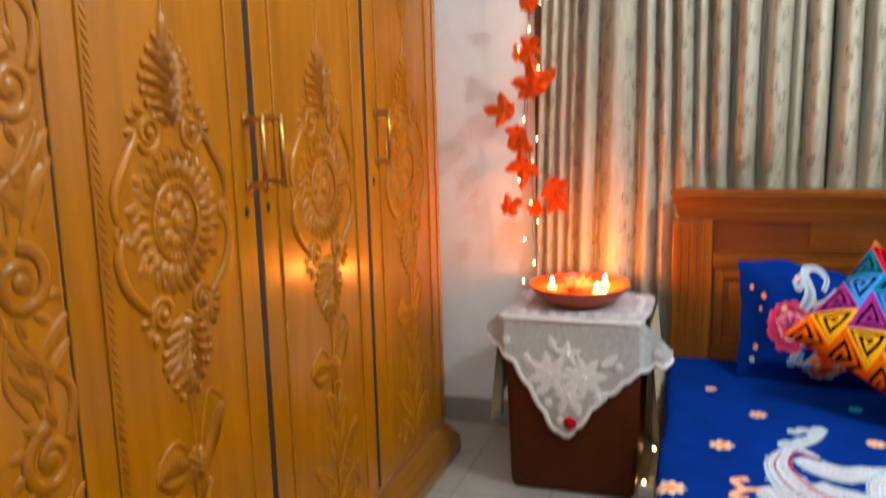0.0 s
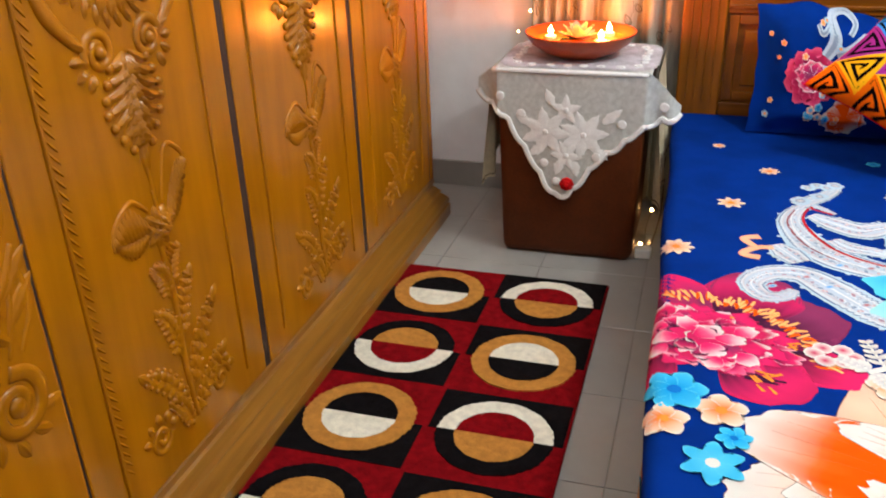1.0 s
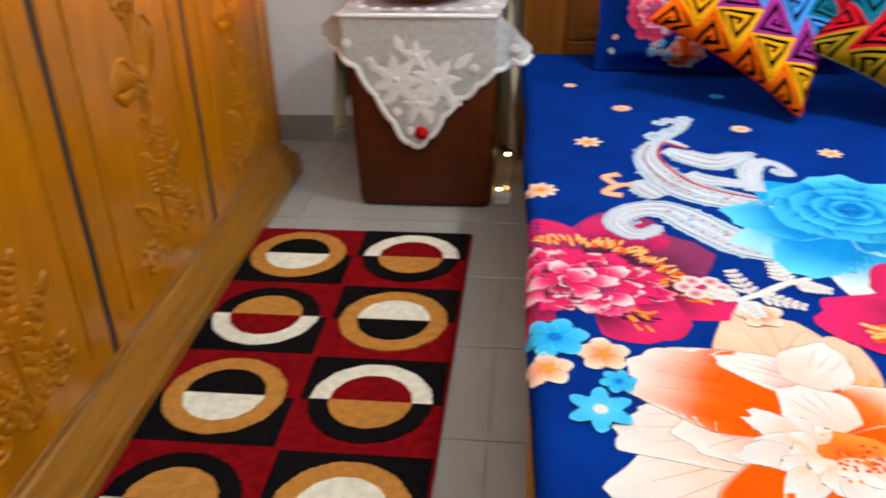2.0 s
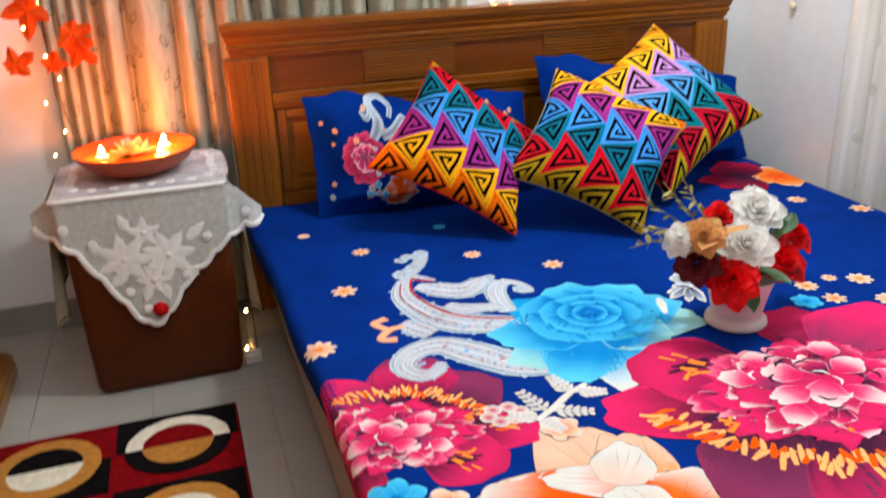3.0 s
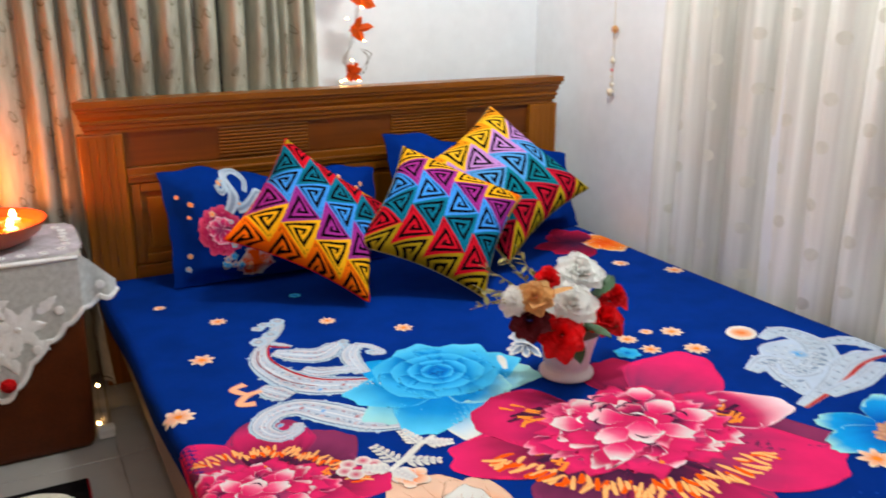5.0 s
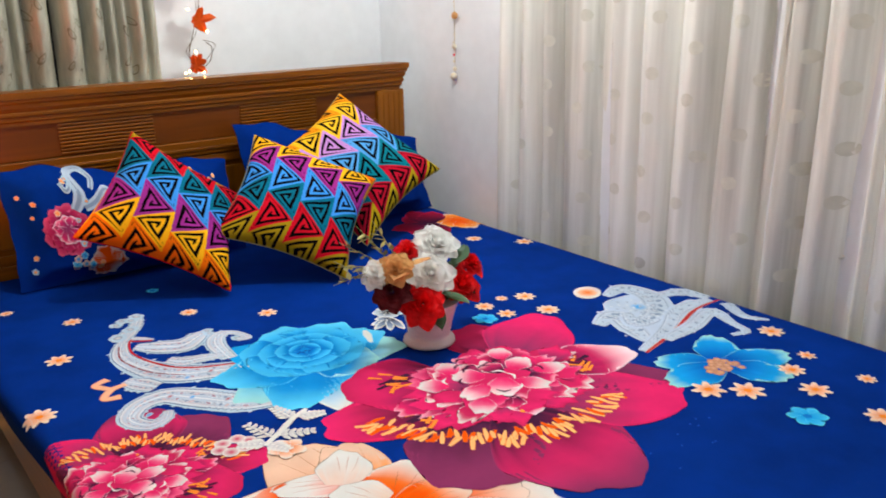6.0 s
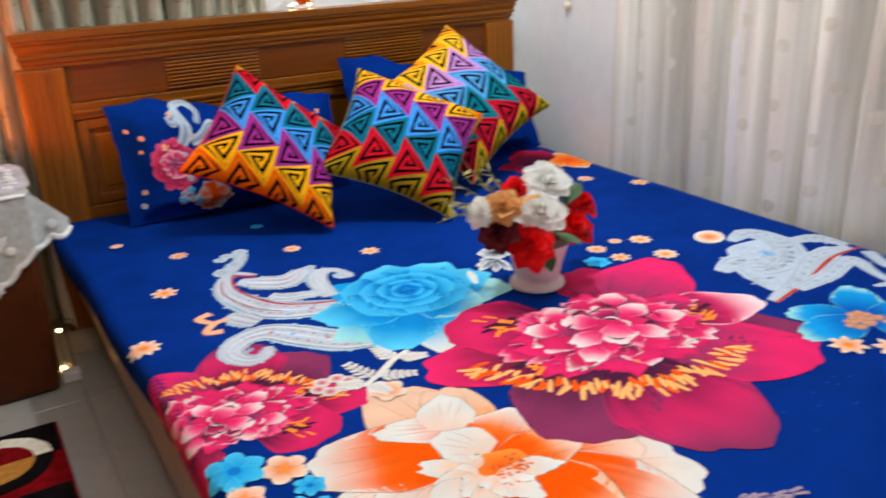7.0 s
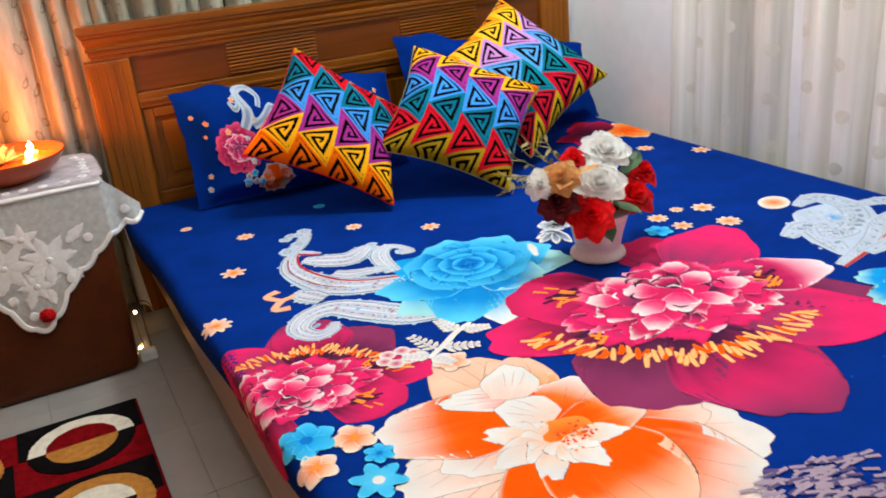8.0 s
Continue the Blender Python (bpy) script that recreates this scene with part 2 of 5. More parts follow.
RED = plain("red_silk", (0.80, 0.008, 0.012), 0.6, spread=0.25, scale=50, spec=0.2)
DARKRED = plain("dark_red_silk", (0.10, 0.003, 0.008), 0.6, spread=0.3, scale=50, spec=0.2)
WHITE = plain("white_silk", (0.94, 0.94, 0.92), 0.6, spread=0.06, scale=50, spec=0.2)
ORANGE = plain("orange_silk", (0.95, 0.50, 0.20), 0.6, spread=0.25, scale=40, spec=0.2)
for m in (WHITE, RED, ORANGE, LEAF_RED):
    # thin silk petals let light through
    t = m.node_tree
    b = t.nodes["Principled BSDF"]
    thin, blend = t.nodes.new("ShaderNodeBsdfTranslucent"), t.nodes.new("ShaderNodeMixShader")
    blend.inputs[0].default_value = 0.42
    src = b.inputs["Base Color"].links[0].from_socket
    t.links.new(src, thin.inputs["Color"])
    t.links.new(b.outputs[0], blend.inputs[1])
    t.links.new(thin.outputs[0], blend.inputs[2])
    t.links.new(blend.outputs[0], t.nodes["Material Output"].inputs["Surface"])
GREEN = plain("dark_green_leaf", (0.03, 0.09, 0.025), 0.5, spread=0.3, scale=40)
OLIVE = plain("dry_olive_sprig", (0.30, 0.26, 0.09), 0.7, spread=0.25)
PINK = plain("pink_petal", (0.75, 0.25, 0.25), 0.5, spread=0.2)
VASE = plain("frosted_white_plastic", (0.74, 0.66, 0.66), 0.35, spread=0.04)
PLASTIC = plain("white_plastic", (0.8, 0.8, 0.78), 0.3)
SHELL = plain("shell", (0.75, 0.66, 0.5), 0.35)

# ---- structure ----
WX, BED = -0.767, 0.3765
floor = solid("floor", box(-1.5, -4.3, -0.1, 2.1, 0.5, -0.004), GROUT, "light grey glazed square floor tiles with thin joints", "floor", "structure")
solid("wall_north", box(-1.5, 0.17, 0, 0.858, 0.5, 2.8), WALL, "smooth white painted bedroom wall", "wall", "structure")
solid("wall_north_corner", box(0.858, 0.365, 0, 1.955, 0.5, 2.8), WALL, "smooth white painted bedroom wall beside the window", "wall", "structure")
solid("wall_east", box(1.955, -4.2, 0, 2.1, 0.5, 2.8), WALL, "smooth white painted bedroom wall", "wall", "structure")
solid("wall_west", box(-1.5, -4.2, 0, -1.4, 0.17, 2.8), WALL, "smooth white painted bedroom wall", "wall", "structure")
solid("wall_south", box(-1.5, -4.3, 0, 2.1, -4.2, 2.8), WALL, "smooth white painted bedroom wall", "wall", "structure")
solid("ceiling", box(-1.5, -4.3, 2.8, 2.1, 0.5, 2.9), WALL, "flat white painted ceiling", "ceiling", "structure")
SKIRT = plain("skirting_tile", (0.33, 0.32, 0.30), 0.25, spread=0.08, scale=12, bump=0.02)
solid("baseboard", box(-1.4, 0.158, 0.0, 0.858, 0.17, 0.1, 0.002), SKIRT, "grey tiled skirting along the wall", "skirting", "structure")
solid("baseboard", box(1.943, -4.2, 0.0, 1.955, 0.365, 0.1, 0.002), SKIRT, "grey tiled skirting along the wall", "skirting", "structure")
# unseen fixtures above the two lights, their form made up
for lx, ly, watts in LAMPS:
    lamp = thing("unseen_ceiling_light", "round white bulb on a short cord, added out of view, switched on", "lamp", "ceiling bulbs", at=(lx, ly, 2.8))
    part("rose_cap", lathe([(0.0, 2.765), (0.05, 2.77), (0.055, 2.8)], 20, (lx, ly, 0)), PLASTIC, lamp)
    part("cord", tube([(lx, ly, 2.77), (lx, ly, 2.62)], 0.004, 6, 1), WIRE, lamp)
    part("socket", lathe([(0.0, 2.62), (0.02, 2.62), (0.022, 2.56), (0.0, 2.56)], 16, (lx, ly, 0)), PLASTIC, lamp)
    part("bulb", ball(lx, ly, 2.515, 0.045, seg=16, rings=10), glow("lit_bulb", (1, 0.98, 0.95), 12.0), lamp, "glowing white bulb", True)


# hidden dark pane, added so the slit between the curtains looks black
SLIT_DARK = plain("slit_darkening_glass", (0.012, 0.014, 0.018), 0.08, spread=0.1)
window = tagged(thing("assumed_window", "dark window pane added behind the curtain to darken the slit", "window", at=(0.18, 0.165, 1.5)), kind="structure")
part("pane", box(-0.44, 0.1665, 0.86, 0.82, 0.1695, 2.28), SLIT_DARK, window)
part("window_frame", box(-0.47, 0.1655, 0.82, 0.855, 0.1698, 0.858), PLASTIC, window)


# ---- wardrobe ----
def leaf_relief(b, t, w, h, n=7, bend=0.0):
    """A carved leaf on the plane of the doors, from b to t (across, up), with a midrib and a notched rim."""
    b, t = Vector(b), Vector(t)
    d = t - b
    nrm = Vector((-d.y, d.x)).normalized()

    def f(u, v):
        s = 2 * v - 1
        wid = w * math.sin(math.pi * min(1, u * 0.93 + 0.05)) ** 0.75
        p = b + d * u + nrm * (wid * s + bend * math.sin(math.pi * u))
        rise = 1.35 * h * (1 - s * s) * math.sin(math.pi * (0.1 + 0.85 * u)) * (0.70 + 0.30 * math.cos(9 * s)) * (0.82 + 0.18 * math.sin(26 * u + 7 * abs(s)))
        return (rise, p.x, p.y)
    return grid(max(n, 9), 8, f)


def lobed_leaf(b, t, w, h, lobes=5, bend=0.0):
    """A broad carved leaf: a raised stem with rounded lobes side by side along both its sides."""
    b, t = Vector(b), Vector(t)
    d = t - b
    nrm = Vector((-d.y, d.x)).normalized()
    mid = [b + d * u + nrm * bend * math.sin(math.pi * u) for u in (0, 0.35, 0.7, 1.0)]
    bm = stroke_relief(mid, [0.0045, 0.005, 0.004, 0.002], n=4)
    for k in range(lobes):
        u = 0.10 + 0.78 * k / max(1, lobes - 1)
        p = b + d * u + nrm * bend * math.sin(math.pi * u)
        r = w * math.sin(math.pi * (0.22 + 0.66 * u))
        for q in (-1, 1):
            join(bm, leaf_relief(p, p + nrm * q * r + d.normalized() * r * 0.75, d.length / lobes * 0.52, h, bend=-q * 0.1 * r))
            join(bm, ball(0.1 * h, *(p + nrm * q * r * 0.92 + d.normalized() * r * 0.68), h * 0.7, d.length / lobes * 0.22, d.length / lobes * 0.22, 8, 5))
    join(bm, leaf_relief(t - d * 0.12, t + d * 0.10, d.length / lobes * 0.45, h))
    return bm


def stroke_relief(pts, r, h=None, n=7):
    return tube([(0, p[0], p[1]) for p in pts], r, 7, n, axis=(1, 0, 0), flat=1.0)


def spiral(cy, cz, r, turns, a0, sgn):
    k = int(10 * turns)
    return [(cy + r * (1 - 0.8 * i / k) * math.cos(a0 + sgn * 2 * math.pi * turns * i / k), cz + r * (1 - 0.8 * i / k) * math.sin(a0 + sgn * 2 * math.pi * turns * i / k)) for i in range(k + 1)]


def palmette(up):
    """Acanthus fan with two scrolls, above or below the medallion."""
    s = 1 if up else -1
    bm = bmesh.new()
    # leaflets in pairs along the stem, longest low down, curling outwards
    for k in range(7):
        z = 0.170 + 0.0185 * k
        L = (0.048, 0.060, 0.070, 0.072, 0.062, 0.046, 0.026)[k]
        for q in (-1, 1):
            tz = z + 0.016 + 0.004 * k
            join(bm, leaf_relief((q * 0.006, z * s), (q * L, tz * s), 0.0098, 0.017 + 0.003 * (k % 2), bend=q * s * 0.008))
            join(bm, ball(0.002, q * L * 0.94, (tz + 0.001) * s, 0.010, 0.009, 0.0085, 8, 5))
            join(bm, leaf_relief((q * 0.003, (z + 0.006) * s), (q * L * 0.50, (z + 0.042) * s), 0.0085, 0.024, bend=q * s * 0.006))
    for k in range(4):
        join(bm, leaf_relief((0.004 * (-1) ** k, (0.176 + 0.034 * k) * s), (0.002 * (-1) ** k, (0.222 + 0.034 * k) * s), 0.011, 0.026))
    for q in (-1, 1):
        join(bm, stroke_relief(spiral(q * 0.060, 0.160 * s, 0.034, 1.7, math.pi / 2 * (1 - q) + 0.3, -q * s), [0.0085, 0.0075, 0.006]))
        join(bm, ball(0.004, q * 0.060, 0.160 * s, 0.014, 0.011, 0.011))
        for k in range(4):
            a = math.pi * (0.5 - q * (0.15 + 0.17 * k)) * s
            join(bm, leaf_relief((q * 0.066 + 0.030 * math.cos(a), 0.162 * s + 0.030 * math.sin(a)), (q * 0.066 + 0.058 * math.cos(a), 0.162 * s + 0.058 * math.sin(a)), 0.0085, 0.014, 5))
    join(bm, leaf_relief((0, 0.290 * s), (0, 0.375 * s), 0.013, 0.014))
    join(bm, stroke_relief([(0, 0.36 * s), (0.004, 0.41 * s), (0, 0.455 * s)], [0.006, 0.004, 0.004], n=4))
    if up:
        for q in (-1, 1):
            join(bm, lobed_leaf((q * 0.004, 0.455), (q * 0.042, 0.530), 0.020, 0.012, 4, q * 0.008))
            join(bm, leaf_relief((0, 0.45), (q * 0.03, 0.47), 0.010, 0.012))
        join(bm, lobed_leaf((0, 0.50), (0, 0.62), 0.024, 0.012, 5))
    return bm


def medallion_scroll(q):
    bm = stroke_relief([(q * 0.09, 0.165), (q * 0.115, 0.13), (q * 0.155, 0.075), (q * 0.16, 0.03), (q * 0.14, 0.0)], [0.004, 0.010, 0.012, 0.009, 0.005])
    join(bm, stroke_relief([(q * 0.145, -0.005), (q * 0.162, -0.04), (q * 0.15, -0.09), (q * 0.11, -0.135), (q * 0.075, -0.16)], [0.005, 0.012, 0.013, 0.010, 0.004]))
    join(bm, stroke_relief(spiral(q * 0.15, 0.0, 0.02, 1.3, 0, q), 0.006))
    for k in range(4):
        a = math.pi / 2 - q * (0.9 + 0.42 * k)
        join(bm, leaf_relief((0.11 * math.cos(a), 0.11 * math.sin(a)), (0.142 * math.cos(a), 0.142 * math.sin(a)), 0.011, 0.009))
    return bm


def rosette():
    bm = bmesh.new()
    for k in range(26):
        a = 2 * math.pi * k / 26
        join(bm, leaf_relief((0.072 * math.cos(a), 0.078 * math.sin(a)), (0.112 * math.cos(a), 0.118 * math.sin(a)), 0.0105, 0.013, 5))
    for k in range(30):
        a = 2 * math.pi * k / 30
        join(bm, ball(0.004, 0.060 * math.cos(a), 0.064 * math.sin(a), 0.006, 0.0052, 0.0052, 6, 4))
        join(bm, leaf_relief((0.100 * math.cos(a), 0.106 * math.sin(a)), (0.128 * math.cos(a + 0.12), 0.134 * math.sin(a + 0.12)), 0.0062, 0.010, 5))
    join(bm, stroke_relief([(0.066 * math.cos(a * math.pi / 8), 0.07 * math.sin(a * math.pi / 8)) for a in range(17)], 0.006, n=3))
    for k in range(10):
        a = 2 * math.pi * k / 10
        join(bm, leaf_relief((0.018 * math.cos(a), 0.02 * math.sin(a)), (0.055 * math.cos(a), 0.058 * math.sin(a)), 0.014, 0.012, 5))
    join(bm, ball(0, 0, 0, 0.016, 0.02, 0.022))
    join(bm, stroke_relief(spiral(0.0, 0.0, 0.024, 1.4, 0, 1), 0.006))
    return bm


def spray():
    """The flower with leaves on a stem that runs down to the plinth."""
    bm = stroke_relief([(0, -0.40), (0.004, -0.44), (-0.004, -0.50), (0.006, -0.60), (0.0, -0.72), (0.01, -0.86)], [0.004, 0.006, 0.007, 0.008, 0.009, 0.006])
    for ring, (n, r) in enumerate(((9, 0.040), (6, 0.024))):
        for k in range(n):
            a = 2 * math.pi * k / n + 0.3
            join(bm, leaf_relief((0, -0.465), (r * math.cos(a), -0.465 + r * math.sin(a)), 0.0105, 0.014 + 0.010 * ring, 5))
    join(bm, ball(0.012, 0, -0.465, 0.012, 0.010, 0.010))
    # two broad wings beside the flower, ribbed across
    for q, ty, tz, bw in ((-1, 0.108, -0.452, 0.050), (1, 0.092, -0.385, 0.042)):
        for k in range(9):
            u = k / 8
            px, pz = q * (0.022 + (ty - 0.03) * u), -0.46 + (tz + 0.46) * u
            hgt = bw * math.sin(math.pi * (0.15 + 0.75 * u))
            join(bm, leaf_relief((px, pz - 0.35 * hgt), (px + q * 0.012, pz + hgt), 0.0075, 0.014, bend=-q * 0.005))
            join(bm, leaf_relief((px, pz), (px + q * 0.010, pz - 0.8 * hgt), 0.0072, 0.012, bend=q * 0.005))
        join(bm, stroke_relief([(q * 0.02, -0.43), (q * ty * 0.55, tz + bw * 1.05), (q * ty, tz + 0.025), (q * (ty + 0.008), tz - 0.01)], [0.004, 0.0055, 0.005, 0.003], n=6))
    # narrow ribbed leaves up the stem
    for q, bz, ty, tz in ((-1, -0.60, 0.040, -0.53), (1, -0.58, 0.036, -0.515), (-1, -0.72, 0.050, -0.61), (1, -0.69, 0.060, -0.575), (1, -0.80, 0.120, -0.655), (-1, -0.82, 0.115, -0.70), (1, -0.86, 0.125, -0.775), (-1, -0.87, 0.060, -0.79)):
        join(bm, lobed_leaf((q * 0.006, bz), (q * ty, tz), 0.022, 0.011, 7, q * 0.012))
    for q in (-1, 1):
        join(bm, stroke_relief(spiral(q * 0.10, -0.835, 0.030, 1.5, 0, q), [0.007, 0.006, 0.005]))
        for k in range(5):
            a = math.pi * (0.1 + 0.2 * k)
            join(bm, leaf_relief((q * 0.10 + 0.030 * math.cos(a), -0.835 + 0.030 * math.sin(a)), (q * 0.10 + 0.052 * math.cos(a), -0.835 + 0.052 * math.sin(a)), 0.0085, 0.012, 5))
    return bm


wardrobe = thing("wardrobe", "tall varnished orange-brown wooden wardrobe with carved doors", "wardrobe", at=(-1.07, -1.4, 0))
part("carcass", box(-1.38, -2.6, 0.05, WX - 0.030, -0.222, 2.15, 0.004), WOOD, wardrobe)
# almost flush dark strips: the gaps' shade is put in as colour
for y0, y1 in ((-1.9905, -1.9832), (-1.4318, -1.4102), (-0.8468, -0.8252), (-0.2578, -0.2522)):
    part("gap_shade_strip", box(WX - 0.0298, y0, 0.1725, WX - 0.002, y1, 2.098), SHADE_BROWN, wardrobe, "dark strip standing in for the shade in the gap between the doors")
relief = {}
MED = 1.095
for y0, y1, yc, hy in ((-1.983, -1.432, -1.702, (-1.452,)), (-1.410, -0.847, -1.108, (-1.375,)), (-0.825, -0.258, -0.535, (-0.765,))):
    door = part("door", box(WX - 0.026, y0, 0.172, WX, y1, 2.10, 0.004), WOOD, wardrobe)
    for q, yb in enumerate((y0 + 0.075, y1 - 0.075)):
        part("bead", tube([(WX + 0.001, yb, 0.22), (WX + 0.001, yb, 2.05)], 0.004, 8, 1), WOOD, door)
    for nm, make in (("rosette", rosette), ("medallion_scroll", lambda: medallion_scroll(-1)), ("medallion_scroll_mirrored", lambda: medallion_scroll(1)), ("palmette", lambda: palmette(True)), ("palmette_below", lambda: palmette(False)), ("floral_spray", spray)):
        if nm not in relief:
            relief[nm] = mesh(nm, make(), WOOD, True)
        ob = new(nm, relief[nm])
        ob.parent = door
        ob.location = (WX, yc, MED)
        ob.scale = (0.72, 1, 1)
    for yh in hy:
        bm = tube([(WX + 0.04, yh, 1.125), (WX + 0.04, yh, 1.278)], 0.0055, 10, 1)
        for z in (1.135, 1.268):
            join(bm, box(WX, yh - 0.006, z - 0.006, WX + 0.044, yh + 0.006, z + 0.006, 0.002))
            join(bm, box(WX - 0.001, yh - 0.012, z - 0.012, WX + 0.005, yh + 0.012, z + 0.012, 0.002))
        part("handle", bm, BRASS, door, "square brass bar handle", True)
    bm = ball(WX + 0.001, y1 - 0.035 if yc < -1.5 else y0 + 0.03, 1.08, 0.004, 0.007, 0.012)
    part("keyhole", bm, SHADE_BROWN, door)
# the carved post beside the first door, with a rope moulding on the door's edge
post = part("carved_post", box(WX - 0.028, -2.26, 0.172, WX + 0.006, -1.991, 2.10, 0.008), WOOD, wardrobe)
bm = bmesh.new()
for k in range(5):
    z = 0.52 + 0.27 * k
    q = 1 if k % 2 else -1
    join(bm, stroke_relief(spiral(-2.11 + 0.01 * q, z, 0.052, 1.5, math.pi / 2, q), [0.013, 0.011, 0.008]))
    join(bm, ball(0, -2.11 + 0.01 * q, z, 0.014, 0.016, 0.016))
    join(bm, stroke_relief([(-2.11 + 0.05 * q, z + 0.02), (-2.11 + 0.06 * q, z + 0.10), (-2.11 - 0.02 * q, z + 0.17), (-2.11 - 0.05 * q, z + 0.22)], [0.012, 0.010, 0.008, 0.006]))
    for j in range(7):
        a = math.pi * (0.2 + 0.2 * j) * q
        join(bm, leaf_relief((-2.11 + 0.01 * q + 0.05 * math.cos(a), z + 0.05 * math.sin(a)), (-2.11 + 0.01 * q + 0.082 * math.cos(a + 0.3), z + 0.082 * math.sin(a + 0.3)), 0.010, 0.012, 5))
    for o in (-0.022, 0.0, 0.022):
        join(bm, stroke_relief([(-2.11 + o, z + 0.07), (-2.11 + 1.6 * o - 0.02 * q, z + 0.13), (-2.11 + 0.5 * o - 0.035 * q, z + 0.20)], [0.004, 0.0065, 0.004], n=5))
    for j in range(4):
        join(bm, leaf_relief((-2.10, z + 0.09 + 0.02 * j), (-2.10 + 0.06 * (1 if j % 2 else -1), z + 0.15 + 0.02 * j), 0.013, 0.012))
sc = part("scrollwork", bm, WOOD, post, smooth=True)
sc.location, sc.scale = (WX + 0.006, 0.048, 0), (0.45, 1, 1)
bm = bmesh.new()
for k in range(95):
    z = 0.25 + 0.0185 * k
    join(bm, tube([(0, -1.915, z), (0.003, -1.925, z + 0.012), (0, -1.935, z + 0.024)], [0.0012, 0.0028, 0.0012], 5, 2))
rope = part("rope_moulding", bm, WOOD, wardrobe, smooth=True)
rope.location, rope.scale = (WX, 0.03, 0), (0.5, 1, 1)
part("end_stile", box(WX - 0.028, -0.252, 0.172, WX + 0.001, -0.2205, 2.10, 0.004), WOOD, wardrobe)
# flared plinth with mouldings
bm = bmesh.new()
prof = [(0.0, 0.171), (0.004, 0.165), (0.004, 0.150), (-0.002, 0.146), (0.004, 0.138), (0.012, 0.118), (0.018, 0.108), (0.014, 0.102), (0.020, 0.092), (0.030, 0.070), (0.033, 0.055), (0.028, 0.050), (0.034, 0.042), (0.034, 0.0)]
rings = []
for o, z in prof:
    x, y = WX - 0.006 + o, -0.221 + o * 2.9
    rings.append([bm.verts.new(p) for p in ((-1.38, -2.6, z), (x, -2.6, z), (x, y, z), (-1.38, y, z))])
for a, b in zip(rings, rings[1:]):
    for j in range(3):
        bm.faces.new((a[j], b[j], b[j + 1], a[j + 1]))
bm.faces.new(rings[0])
part("plinth", bm, WOODY, wardrobe, "flared base with stepped mouldings")

# ---- rug ----
rug = thing("rug", "red and black rug with rows of split circles", "rug", at=(-0.4365, -1.5, 0))
RX, RY, CW, CH, ROWS_R = -0.756, -0.565, 0.3195, 0.311, 6
part("rug_base", box(RX, RY - ROWS_R * CH, 0.0005, RX + 2 * CW, RY, 0.012, 0.004), PILE_RED, rug, "red pile")


def ring_piece(cx, cy, r0, r1, a0, a1, z, n=40):
    bm = bmesh.new()
    lo, hi = [], []
    for k in range(n + 1):
        a = a0 + (a1 - a0) * k / n
        w = 1 + 0.012 * math.sin(41 * a + cx * 50) + 0.008 * math.sin(67 * a)
        c, s = math.cos(a), math.sin(a) * 0.97
        lo.append([bm.verts.new((cx + r0 * c, cy + r0 * s, h)) for h in (z - 0.004, z)])
        hi.append([bm.verts.new((cx + r1 * w * c, cy + r1 * w * s, h)) for h in (z - 0.004, z)])
    for k in range(n):
        bm.faces.new((lo[k][1], hi[k][1], hi[k + 1][1], lo[k + 1][1]))
        bm.faces.new((hi[k][0], hi[k + 1][0], hi[k + 1][1], hi[k][1]))
        if r0 > 0.001:
            bm.faces.new((lo[k][1], lo[k + 1][1], lo[k + 1][0], lo[k][0]))
    return bm


for r in range(ROWS_R):
    for c in range(2):
        cx, cy = RX + CW * (c + 0.5), RY - CH * (r + 0.5)
        yb = (cy - CH / 2 + 0.004, cy) if c == 0 else (cy, cy + CH / 2 - 0.004)
        part("black_field", box(cx - CW / 2 + 0.006, yb[0], 0.009, cx + CW / 2 - 0.006, yb[1], 0.0135, 0.001), PILE_BLACK, rug)
        kind = (r % 2, c)
        up, lo_, iu, il = {(0, 0): (PILE_TAN, PILE_TAN, PILE_BLACK, PILE_WHITE), (0, 1): (PILE_WHITE, PILE_BLACK, PILE_RED, PILE_TAN),
                           (1, 0): (PILE_BLACK, PILE_WHITE, PILE_TAN, PILE_RED), (1, 1): (PILE_TAN, PILE_TAN, PILE_WHITE, PILE_BLACK)}[kind]
        R1, R0 = 0.132, 0.088
        for m, a0 in ((up, 0.0), (lo_, math.pi)):
            part("half_ring", ring_piece(cx, cy, R0, R1, a0, a0 + math.pi, 0.0150), m, rug)
        for m, a0 in ((iu, 0.0), (il, math.pi)):
            part("half_disc", ring_piece(cx, cy, 0.0, R0 + 0.001, a0, a0 + math.pi, 0.0156), m, rug)

# ---- bed ----
bed = thing("bed", "wooden double bed with a moulded panelled headboard", "bed", at=(0.93, -1.0, 0))
hb = part("headboard", box(0.03, 0.052, 0.10, 1.82, 0.084, 0.90, 0.002), WOODX, bed)
bm = bmesh.new()
prof = [(0.085, 0.976), (0.0, 0.976), (0.0, 0.955), (0.006, 0.952), (0.006, 0.944), (0.012, 0.938), (0.014, 0.925), (0.022, 0.912), (0.018, 0.908), (0.018, 0.900), (0.025, 0.896), (0.025, 0.884), (0.032, 0.879), (0.032, 0.868), (0.085, 0.868)]
ends = []
for sx, sgn in ((0.0, 1), (1.85, -1)):
    ends.append([bm.verts.new((sx + sgn * min(y, 0.04) * 0.9, y, z)) for y, z in prof])
for k in range(len(prof) - 1):
    bm.faces.new((ends[0][k], ends[0][k + 1], ends[1][k + 1], ends[1][k]))
bm.faces.new(ends[0][::-1])
bm.faces.new(ends[1])
part("cornice", bm, WOODX, hb, "stepped top moulding")
